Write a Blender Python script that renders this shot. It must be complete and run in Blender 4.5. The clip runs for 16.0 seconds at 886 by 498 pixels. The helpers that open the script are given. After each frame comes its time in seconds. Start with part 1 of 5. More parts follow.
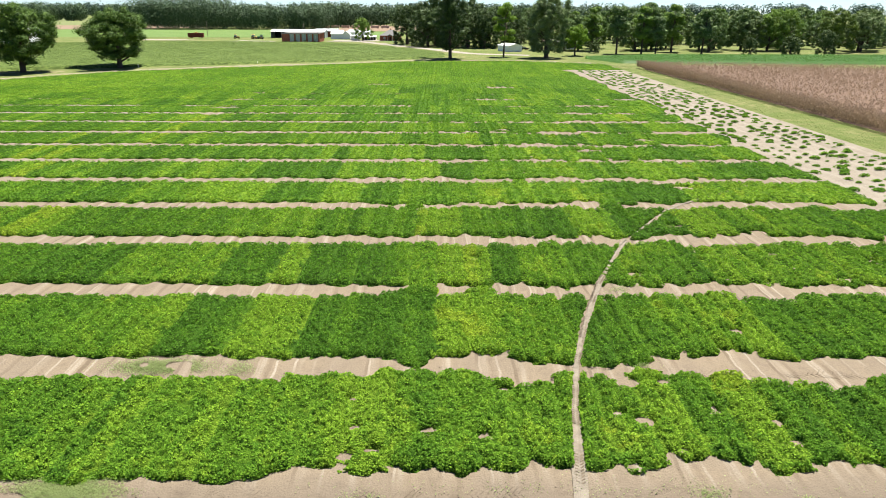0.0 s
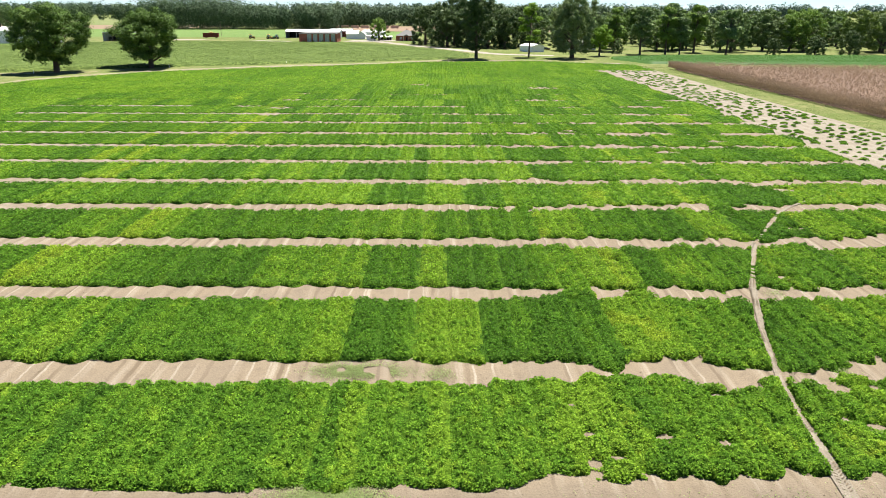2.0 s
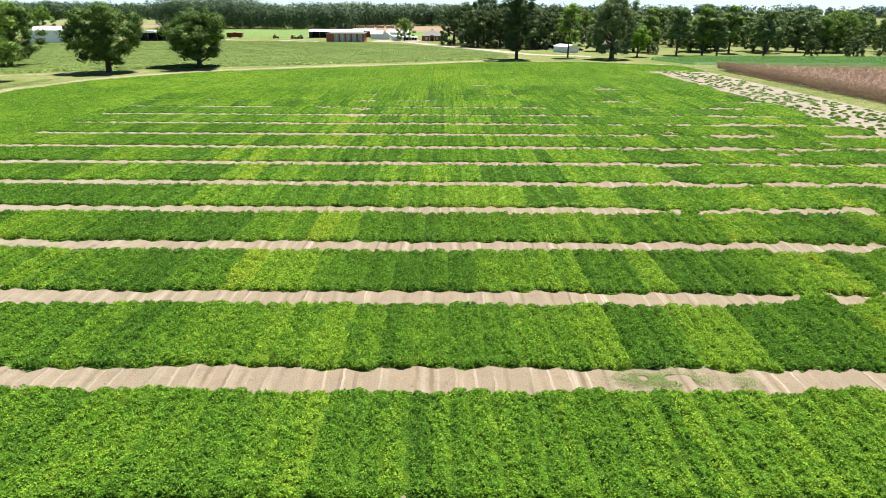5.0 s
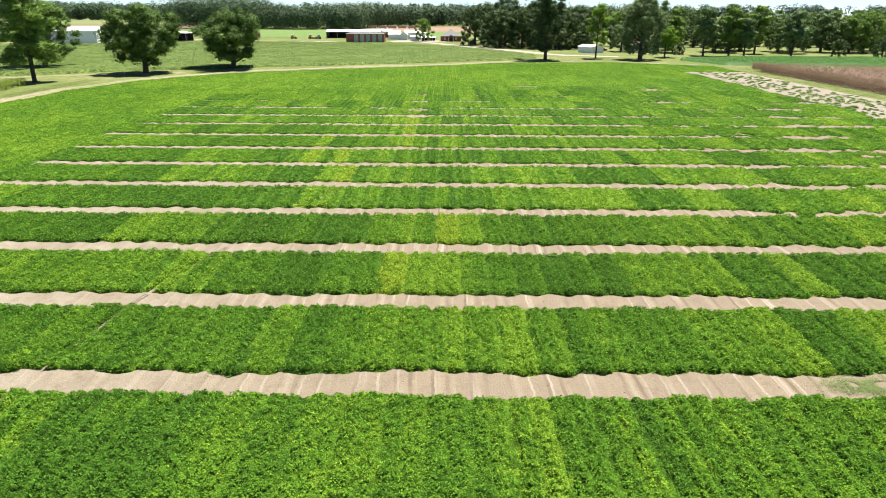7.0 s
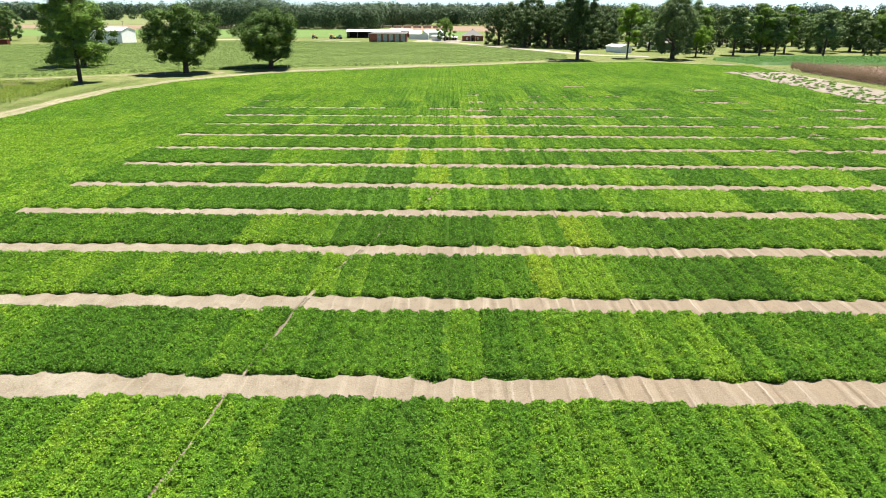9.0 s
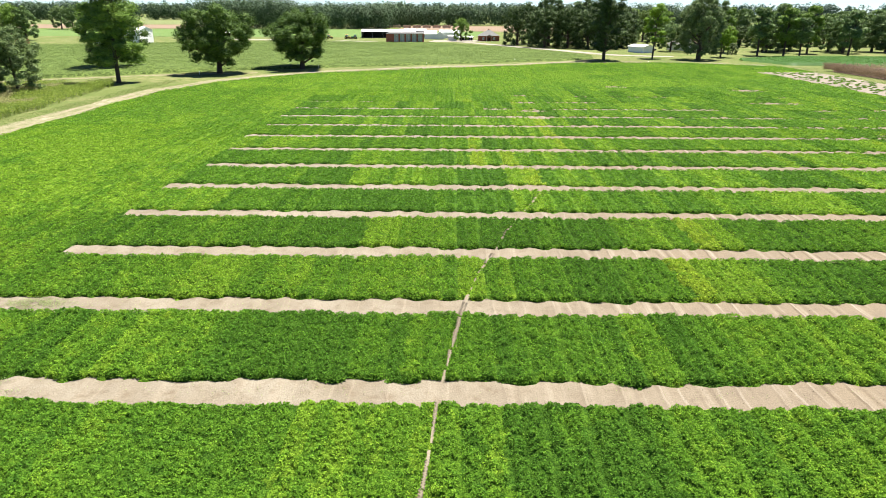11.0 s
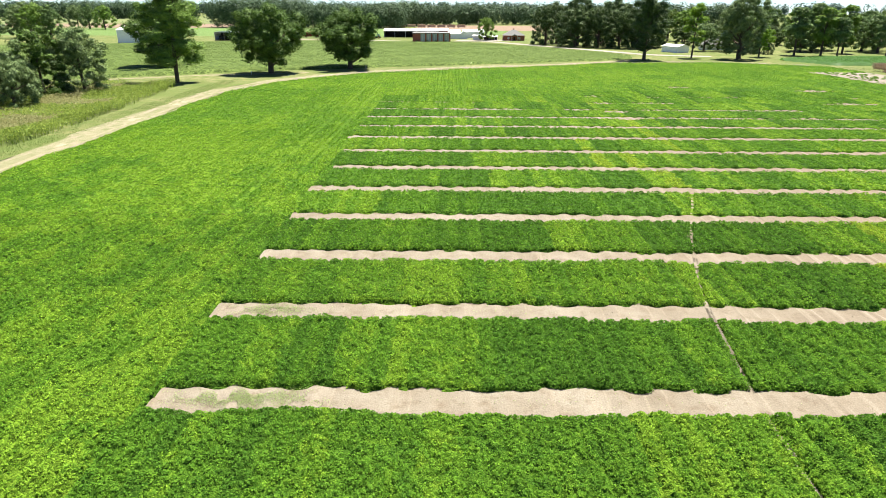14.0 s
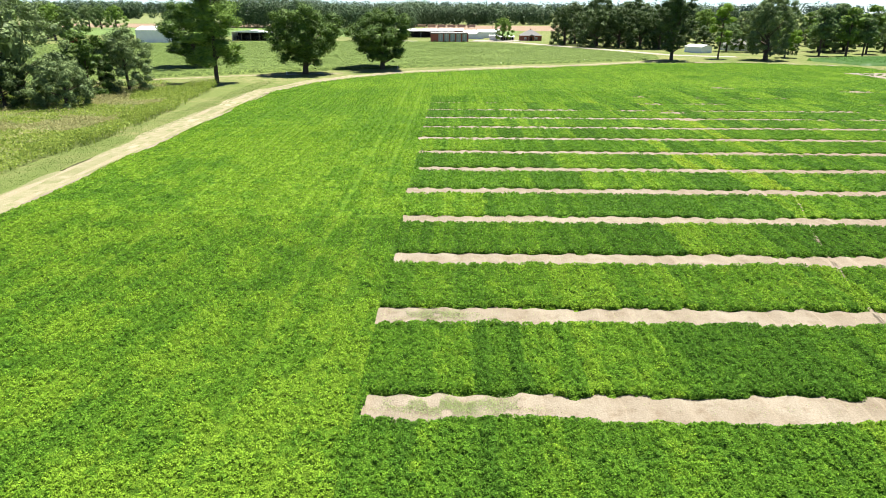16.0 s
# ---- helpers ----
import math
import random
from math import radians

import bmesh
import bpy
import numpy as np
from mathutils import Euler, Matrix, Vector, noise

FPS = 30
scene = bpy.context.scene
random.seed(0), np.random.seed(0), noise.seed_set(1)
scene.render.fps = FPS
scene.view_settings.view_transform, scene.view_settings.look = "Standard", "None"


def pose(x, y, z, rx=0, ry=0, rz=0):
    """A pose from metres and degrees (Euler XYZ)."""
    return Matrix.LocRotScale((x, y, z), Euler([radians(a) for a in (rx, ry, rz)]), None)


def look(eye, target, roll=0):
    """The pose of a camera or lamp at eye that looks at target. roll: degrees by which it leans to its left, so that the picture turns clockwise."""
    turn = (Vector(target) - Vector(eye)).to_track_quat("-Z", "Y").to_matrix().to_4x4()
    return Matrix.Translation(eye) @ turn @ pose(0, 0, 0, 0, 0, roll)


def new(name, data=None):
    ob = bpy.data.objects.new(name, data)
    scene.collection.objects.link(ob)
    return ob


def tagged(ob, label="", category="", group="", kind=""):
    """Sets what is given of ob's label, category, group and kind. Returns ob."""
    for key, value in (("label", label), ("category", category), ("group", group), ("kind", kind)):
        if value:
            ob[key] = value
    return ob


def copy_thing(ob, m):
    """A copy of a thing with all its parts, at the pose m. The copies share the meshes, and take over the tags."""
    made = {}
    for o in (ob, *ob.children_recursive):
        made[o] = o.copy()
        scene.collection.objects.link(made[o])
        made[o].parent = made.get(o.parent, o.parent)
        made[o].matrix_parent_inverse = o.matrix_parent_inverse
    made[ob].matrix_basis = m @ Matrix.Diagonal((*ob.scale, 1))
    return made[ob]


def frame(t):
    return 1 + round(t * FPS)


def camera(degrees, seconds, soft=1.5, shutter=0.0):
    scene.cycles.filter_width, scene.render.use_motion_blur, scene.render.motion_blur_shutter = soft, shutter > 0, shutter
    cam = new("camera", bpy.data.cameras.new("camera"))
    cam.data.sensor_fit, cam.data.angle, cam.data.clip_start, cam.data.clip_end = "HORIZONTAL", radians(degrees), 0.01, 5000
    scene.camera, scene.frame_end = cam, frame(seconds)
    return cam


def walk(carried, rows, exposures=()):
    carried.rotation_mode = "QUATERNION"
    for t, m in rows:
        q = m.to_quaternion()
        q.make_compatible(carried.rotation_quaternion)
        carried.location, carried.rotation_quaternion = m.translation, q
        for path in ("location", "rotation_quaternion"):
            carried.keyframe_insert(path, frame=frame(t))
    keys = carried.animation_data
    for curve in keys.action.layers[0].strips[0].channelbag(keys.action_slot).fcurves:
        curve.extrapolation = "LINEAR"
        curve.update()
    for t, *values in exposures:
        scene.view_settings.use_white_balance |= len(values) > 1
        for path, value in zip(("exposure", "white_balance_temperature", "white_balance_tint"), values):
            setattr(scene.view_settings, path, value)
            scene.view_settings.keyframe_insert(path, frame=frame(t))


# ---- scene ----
cam = camera(70.0, 16.0, soft=0.55)
# the plan is drawn in units of two metres: a two-row peanut plot is 0.915 units, 1.83 m, wide
UNIT = 2.0
SPEED = Vector((-2.4476, 0.0821, 0.0165)) * UNIT
# seconds, yaw, pitch, lean
TURNS = [
    (0.0, -0.17, -20.55, -0.14), (1.0, -0.16, -20.55, -0.17), (2.0, -0.17, -20.55, -0.20), (3.0, -0.18, -20.56, -0.24),
    (4.0, -0.19, -20.56, -0.28), (6.5, 0.13, -20.54, -0.29), (7.0, 0.16, -20.55, -0.27), (7.25, 0.34, -20.555, -0.25), (7.5, 0.50, -20.56, -0.23),
    (8.0, 0.59, -20.56, -0.20), (8.5, 0.65, -20.59, -0.20), (9.0, 0.67, -20.59, -0.20), (11.5, 0.67, -20.62, -0.24),
    (12.5, 0.68, -20.65, -0.25), (13.5, 0.71, -20.66, -0.24), (14.5, 0.73, -20.68, -0.26), (16.0, 0.77, -20.68, -0.27),
]
walk(cam, [(t, Matrix.Translation(SPEED * t + Vector((0, 0, 8.2 * UNIT))) @ pose(0, 0, 0, 90 + pitch, 0, yaw) @ pose(0, 0, 0, 0, 0, -lean)) for t, yaw, pitch, lean in TURNS],
     [(0.0, 1.54), (4.0, 1.61), (8.0, 1.64), (12.0, 1.70), (16.0, 1.77)])

# world and sun
world = bpy.data.worlds.new("world")
scene.world = world
world.use_nodes = True
wn = world.node_tree.nodes
sky = wn.new("ShaderNodeTexSky")
sky.sky_type, sky.sun_disc = "NISHITA", False
TO_SUN = Vector((0.20, 0.34, 1.0)).normalized()
sky.sun_elevation = math.asin(TO_SUN.z)
sky.sun_rotation = math.atan2(TO_SUN.x, TO_SUN.y)
sky.air_density, sky.dust_density, sky.ozone_density, sky.altitude = 0.9, 0.0, 1.0, 2500
cool = wn.new("ShaderNodeMix")
cool.data_type, cool.blend_type = "RGBA", "MULTIPLY"
cool.inputs[0].default_value = 1.0
cool.inputs[7].default_value = (0.83, 0.955, 1.11, 1)
world.node_tree.links.new(sky.outputs[0], cool.inputs[6])
world.node_tree.links.new(cool.outputs[2], wn["Background"].inputs[0])
wn["Background"].inputs[1].default_value = 0.046
sun_data = bpy.data.lights.new("sun", "SUN")
sun_data.energy, sun_data.angle, sun_data.color = 5.0, radians(0.5), (1.0, 0.955, 0.87)
sun = new("sun", sun_data)
sun.matrix_world = look(TO_SUN * 200, (0, 0, 0))
scene.view_settings.exposure = 1.68


# ---- noise on arrays ----
def hash01(a, b, seed=0):
    a, b = np.asarray(a, np.int64), np.asarray(b, np.int64)
    h = (a * 374761393 + b * 668265263 + int(seed) * 144269504) & 0x7FFFFFFF
    h = ((h ^ (h >> 13)) * 1274126177) & 0x7FFFFFFF
    h = ((h ^ (h >> 16)) * 1103515245) & 0x7FFFFFFF
    return ((h ^ (h >> 15)) & 0xFFFFFF) / float(0x1000000)


def vnoise(x, y, size, seed=0):
    """Smooth noise, 0 to 1, with lumps of that size in metres."""
    x, y = np.asarray(x, float) / size, np.asarray(y, float) / size
    i, j = np.floor(x), np.floor(y)
    u, v = x - i, y - j
    u, v = u * u * (3 - 2 * u), v * v * (3 - 2 * v)
    i, j = i.astype(np.int64), j.astype(np.int64)
    a, b = hash01(i, j, seed), hash01(i + 1, j, seed)
    c, d = hash01(i, j + 1, seed), hash01(i + 1, j + 1, seed)
    return (a * (1 - u) + b * u) * (1 - v) + (c * (1 - u) + d * u) * v


def inside(x, y, poly):
    x, y = np.asarray(x, float), np.asarray(y, float)
    hit = np.zeros(x.shape, bool)
    for (xa, ya), (xb, yb) in zip(poly, poly[1:] + poly[:1]):
        if ya != yb:
            hit ^= ((ya > y) != (yb > y)) & (x < (xb - xa) * (y - ya) / (yb - ya) + xa)
    return hit


# ---- mesh helpers ----
def quad_mesh(name, verts, quads, mats, index=None, smooth=False):
    verts, quads = np.asarray(verts, np.float32) * UNIT, np.asarray(quads, np.int32)
    me = bpy.data.meshes.new(name)
    n, w = len(quads), quads.shape[1]
    me.vertices.add(len(verts))
    me.vertices.foreach_set("co", verts.ravel())
    me.loops.add(n * w)
    me.loops.foreach_set("vertex_index", quads.ravel())
    me.polygons.add(n)
    me.polygons.foreach_set("loop_start", np.arange(0, n * w, w, dtype=np.int32))
    for m in mats:
        me.materials.append(m)
    if index is not None:
        me.polygons.foreach_set("material_index", np.asarray(index, np.int32))
    me.polygons.foreach_set("use_smooth", np.full(n, smooth))
    me.update(calc_edges=True)
    me.validate()
    return me


def thing(name, label, category, where=(0, 0, 0), turn=0, group="", kind=""):
    ob = new(name)
    ob.matrix_basis = pose(UNIT * where[0], UNIT * where[1], UNIT * (where[2] + ground_z(where[0], where[1])), 0, 0, turn)
    return tagged(ob, label, category, group, kind)


def part(name, data, parent, label="", kind=""):
    ob = new(name, data)
    ob.parent = parent
    return tagged(ob, label, kind=kind)


def bm_mesh(name, bm, mats, smooth=False):
    me = bpy.data.meshes.new(name)
    bm.to_mesh(me)
    bm.free()
    for m in mats if isinstance(mats, (list, tuple)) else [mats]:
        me.materials.append(m)
    me.polygons.foreach_set("use_smooth", np.full(len(me.polygons), smooth))
    return me


def box_bm(x0, x1, y0, y1, z0, z1, bevel=0.0, bm=None):
    bm = bm or bmesh.new()
    made = bmesh.ops.create_cube(bm, size=1, matrix=Matrix.LocRotScale(((x0 + x1) / 2, (y0 + y1) / 2, (z0 + z1) / 2), None, (x1 - x0, y1 - y0, z1 - z0)))
    if bevel:
        edges = list({e for v in made["verts"] for e in v.link_edges})
        bmesh.ops.bevel(bm, geom=edges, offset=bevel, segments=1, affect="EDGES")
    return bm


def prism_bm(profile, y0, y1, bm=None):
    """A profile in x and z, drawn out along y."""
    bm = bm or bmesh.new()
    a, b = [bm.verts.new((x, y0, z)) for x, z in profile], [bm.verts.new((x, y1, z)) for x, z in profile]
    n = len(profile)
    bm.faces.new(a[::-1]), bm.faces.new(b)
    for i in range(n):
        bm.faces.new((a[i], a[(i + 1) % n], b[(i + 1) % n], b[i]))
    bmesh.ops.recalc_face_normals(bm, faces=bm.faces)
    return bm


def tube(bm, points, radii, sides=7):
    """A tapering limb through the points."""
    rings = []
    for i, p in enumerate(points):
        p = Vector(p)
        way = (Vector(points[min(i + 1, len(points) - 1)]) - Vector(points[max(i - 1, 0)])).normalized()
        side = way.orthogonal().normalized()
        up = way.cross(side)
        rings.append([bm.verts.new(p + radii[i] * (math.cos(a) * side + math.sin(a) * up)) for a in (2 * math.pi * k / sides for k in range(sides))])
    for r, s in zip(rings, rings[1:]):
        best = min(range(sides), key=lambda k: (r[0].co - s[k].co).length)
        s = s[best:] + s[:best]
        for k in range(sides):
            bm.faces.new((r[k], r[(k + 1) % sides], s[(k + 1) % sides], s[k]))
    bm.faces.new(rings[-1])
    return bm


def leaves(centres, normals, size, rng, slim=0.6, jitter=0.7):
    """Leaf-shaped quads (a kite each) at the centres, facing about along the normals."""
    n = len(centres)
    size = np.broadcast_to(np.asarray(size, float), (n,))[:, None]
    nm = normals + rng.normal(0, jitter, (n, 3))
    nm /= np.linalg.norm(nm, axis=1, keepdims=True) + 1e-9
    a = np.cross(nm, rng.normal(0, 1, (n, 3)))
    a /= np.linalg.norm(a, axis=1, keepdims=True) + 1e-9
    b = np.cross(nm, a)
    tip, base = centres + a * size * 0.55, centres - a * size * 0.45
    left, right = centres + b * size * slim * 0.5 - nm * size * 0.08, centres - b * size * slim * 0.5 - nm * size * 0.08
    verts = np.stack([base, left, tip, right], 1).reshape(-1, 3)
    return verts, np.arange(4 * n).reshape(-1, 4)


def blades(centres, normals, size, rng, slim=0.8, jitter=0.5):
    """Small three-cornered leaves, facing about along the normals."""
    v, _ = leaves(centres, normals, size, rng, slim, jitter)
    v = v.reshape(-1, 4, 3)
    v = np.stack([v[:, 1], v[:, 2] + (v[:, 2] - v[:, 0]) * 0.1, v[:, 3]], 1).reshape(-1, 3)
    return v, np.arange(len(v)).reshape(-1, 3)


def joined(pieces):
    """Several (verts, faces) as one."""
    verts, faces, at = [], [], 0
    for v, f in pieces:
        verts.append(v), faces.append(np.asarray(f) + at)
        at += len(v)
    return np.concatenate(verts), np.concatenate(faces)


# ---- materials ----
def material(name, rough=0.8, metal=0.0):
    m = bpy.data.materials.new(name)
    m.use_nodes = True
    b = m.node_tree.nodes["Principled BSDF"]
    b.inputs["Roughness"].default_value, b.inputs["Metallic"].default_value = rough, metal
    return m, m.node_tree.nodes, m.node_tree.links, b


def spots(nodes, links, scale, detail=3.0, low=0.35, high=0.65, stretch=None, rough=0.55):
    """A noise factor, 0 to 1, at a scale in waves a metre."""
    co = nodes.new("ShaderNodeTexCoord")
    tex = nodes.new("ShaderNodeTexNoise")
    tex.inputs["Scale"].default_value, tex.inputs["Detail"].default_value, tex.inputs["Roughness"].default_value = scale, detail, rough
    if stretch:
        mp = nodes.new("ShaderNodeMapping")
        mp.inputs["Scale"].default_value = stretch
        links.new(co.outputs["Object"], mp.inputs[0])
        links.new(mp.outputs[0], tex.inputs["Vector"])
    else:
        links.new(co.outputs["Object"], tex.inputs["Vector"])
    r = nodes.new("ShaderNodeMapRange")
    r.inputs[1].default_value, r.inputs[2].default_value = low, high
    links.new(tex.outputs[0], r.inputs[0])
    return r.outputs[0]


def blend(nodes, links, factor, a, b):
    mix = nodes.new("ShaderNodeMix")
    mix.data_type = "RGBA"
    if isinstance(factor, (int, float)):
        mix.inputs[0].default_value = factor
    else:
        links.new(factor, mix.inputs[0])
    for slot, c in ((6, a), (7, b)):
        if isinstance(c, tuple):
            mix.inputs[slot].default_value = (*c, 1)
        else:
            links.new(c, mix.inputs[slot])
    return mix.outputs[2]


def relief(nodes, links, bsdf, height, strength, distance):
    bump = nodes.new("ShaderNodeBump")
    bump.inputs["Strength"].default_value, bump.inputs["Distance"].default_value = strength, distance
    links.new(height, bump.inputs["Height"])
    links.new(bump.outputs[0], bsdf.inputs["Normal"])


def leaf_material(name, dark, light, yellow=(0.27, 0.34, 0.03), yellowing=0.06, glow=0.42, coarse=0.25, rough=0.5, gloss=0.08):
    m, nodes, links, b = material(name, rough)
    geo = nodes.new("ShaderNodeNewGeometry")
    col = blend(nodes, links, geo.outputs["Random Per Island"], dark, light)
    patch = spots(nodes, links, coarse, 4, 0.35, 0.7)
    col = blend(nodes, links, patch, col, blend(nodes, links, 0.30, col, light))
    fine = spots(nodes, links, 9.0, 2, 0.62, 0.8)
    odd = nodes.new("ShaderNodeMath")
    odd.operation = "MULTIPLY"
    odd.inputs[1].default_value = min(1.0, yellowing * 6)
    links.new(fine, odd.inputs[0])
    col = blend(nodes, links, odd.outputs[0], col, yellow)
    links.new(col, b.inputs["Base Color"])
    b.inputs["Specular IOR Level"].default_value = gloss
    through_leaf = nodes.new("ShaderNodeBsdfTranslucent")
    links.new(blend(nodes, links, 0.25, col, light), through_leaf.inputs[0])
    mix = nodes.new("ShaderNodeMixShader")
    mix.inputs[0].default_value = glow
    links.new(b.outputs[0], mix.inputs[1]), links.new(through_leaf.outputs[0], mix.inputs[2])
    links.new(mix.outputs[0], nodes["Material Output"].inputs[0])
    return m


def plain_material(name, a, b2, scale=1.5, rough=0.7, metal=0.0, bump=0.0, stretch=None):
    m, nodes, links, b = material(name, rough, metal)
    b.inputs["Specular IOR Level"].default_value = 0.4 if rough < 0.75 else 0.08
    f1 = spots(nodes, links, scale, 4, 0.3, 0.7, stretch)
    f2 = spots(nodes, links, scale * 7, 3, 0.35, 0.75, stretch)
    col = blend(nodes, links, f1, a, b2)
    col = blend(nodes, links, f2, col, blend(nodes, links, 0.4, col, a))
    links.new(col, b.inputs["Base Color"])
    if bump:
        relief(nodes, links, b, f2, 0.6, bump)
    return m


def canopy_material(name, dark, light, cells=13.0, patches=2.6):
    """Lower storey of a leaf canopy: small leaflets seen between the upper sprays. Shade is in the colours."""
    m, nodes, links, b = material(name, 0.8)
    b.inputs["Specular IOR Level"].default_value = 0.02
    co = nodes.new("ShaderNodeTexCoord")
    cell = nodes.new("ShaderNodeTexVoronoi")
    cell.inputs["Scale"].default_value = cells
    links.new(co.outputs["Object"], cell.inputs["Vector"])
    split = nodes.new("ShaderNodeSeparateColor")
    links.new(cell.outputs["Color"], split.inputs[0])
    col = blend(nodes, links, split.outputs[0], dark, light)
    # darker blotches paint the shade in gaps among the leaflets
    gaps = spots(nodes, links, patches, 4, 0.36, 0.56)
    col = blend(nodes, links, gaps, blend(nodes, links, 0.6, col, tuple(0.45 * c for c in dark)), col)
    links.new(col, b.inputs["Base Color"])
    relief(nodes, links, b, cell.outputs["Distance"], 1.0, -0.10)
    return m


LEAF_TONES = [("deep", (0.031, 0.092, 0.010), (0.097, 0.206, 0.022)), ("green", (0.042, 0.116, 0.011), (0.128, 0.256, 0.024)), ("fresh", (0.052, 0.134, 0.012), (0.158, 0.294, 0.026)), ("light", (0.080, 0.172, 0.014), (0.222, 0.362, 0.032)), ("yellow", (0.115, 0.200, 0.015), (0.290, 0.400, 0.036))]
PEANUT = [leaf_material("peanut_leaf_" + word, dark, light, yellowing=0.015 * k, glow=0.30, rough=0.6, gloss=0.02) for k, (word, dark, light) in enumerate(LEAF_TONES)]


# leaf tones scaled down, so the colour carries the shade below the top leaves
def shaded_lower_leaves(word, a, b, cells, patches):
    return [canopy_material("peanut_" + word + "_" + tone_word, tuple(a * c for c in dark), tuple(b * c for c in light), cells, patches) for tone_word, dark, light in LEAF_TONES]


UNDER, UNDER_MID, UNDER_FAR = shaded_lower_leaves("shaded_lower_leaves", 0.54, 0.64, 15.0, 2.6), shaded_lower_leaves("shaded_mid_leaves", 0.42, 0.50, 9.0, 2.0), shaded_lower_leaves("shaded_far_leaves", 0.46, 0.56, 4.5, 1.3)
SOY = leaf_material("soy_leaf", (0.070, 0.108, 0.030), (0.150, 0.202, 0.060), yellowing=0.03)
# soy tones darkened likewise for shade under the upper leaves
SOY_LOWER = canopy_material("soy_shaded_lower_leaves", (0.045, 0.072, 0.018), (0.140, 0.188, 0.052), 2.6, 0.9)
SOY_DEEP = leaf_material("soy_leaf_deep", (0.040, 0.105, 0.020), (0.105, 0.215, 0.045), yellowing=0.0)
PECAN = leaf_material("pecan_leaf", (0.018, 0.046, 0.008), (0.112, 0.184, 0.032), yellowing=0.01, glow=0.09, coarse=0.4)
OAK = leaf_material("oak_leaf", (0.018, 0.040, 0.012), (0.095, 0.140, 0.042), yellowing=0.01, glow=0.09, coarse=0.3)
GREYLEAF = leaf_material("grey_green_leaf", (0.044, 0.078, 0.026), (0.195, 0.262, 0.098), yellowing=0.02, glow=0.18, coarse=0.3)
PINE = leaf_material("pine_needles", (0.048, 0.104, 0.017), (0.200, 0.305, 0.052), yellowing=0.03, glow=0.20, coarse=0.4)
LIME = leaf_material("lime_green_leaf", (0.077, 0.165, 0.013), (0.198, 0.319, 0.033), yellowing=0.06, glow=0.3)
LIME_DARK = leaf_material("yellow_green_leaf", (0.046, 0.084, 0.016), (0.155, 0.215, 0.044), yellowing=0.03, glow=0.16, coarse=0.2)
WOODS = leaf_material("woodland_leaf", (0.040, 0.080, 0.026), (0.175, 0.255, 0.080), yellowing=0.01, glow=0.16, coarse=0.08)
DEEP_WOODS = leaf_material("deep_woodland_leaf", (0.020, 0.044, 0.022), (0.090, 0.138, 0.060), yellowing=0.0, glow=0.10, coarse=0.06)
# bluish leaf colour of narrow range, with the haze of distance mixed in
FAR_WOODS = leaf_material("hazed_woodland_leaf", (0.030, 0.060, 0.045), (0.065, 0.105, 0.075), yellowing=0.0, glow=0.1, coarse=0.03)
WEED = leaf_material("weed_blade", (0.060, 0.115, 0.016), (0.270, 0.340, 0.062), (0.36, 0.31, 0.10), 0.05, coarse=0.2)
STRAW = leaf_material("straw_blade", (0.120, 0.135, 0.045), (0.330, 0.310, 0.140), (0.36, 0.30, 0.14), 0.05, coarse=0.3)
ALLEY_GRASS = leaf_material("thin_alley_grass", (0.150, 0.195, 0.065), (0.270, 0.330, 0.130), (0.30, 0.28, 0.14), 0.05, coarse=0.5)
BLADE = leaf_material("grass_blade", (0.035, 0.075, 0.014), (0.135, 0.185, 0.045), (0.22, 0.20, 0.09), 0.05, coarse=0.3)
CORN = leaf_material("dry_corn_leaf", (0.150, 0.100, 0.062), (0.400, 0.295, 0.200), (0.40, 0.28, 0.15), 0.06, glow=0.30, coarse=0.1, rough=0.8)
# brown set darker than the leaves, for the shade between the stalks
CORN_STAND = plain_material("dry_corn_stalks_shaded", (0.105, 0.070, 0.051), (0.165, 0.114, 0.084), 2.5, 0.95)
BARK = plain_material("bark", (0.055, 0.042, 0.032), (0.120, 0.095, 0.072), 4.0, 0.95, bump=0.03, stretch=(3, 3, 0.5))


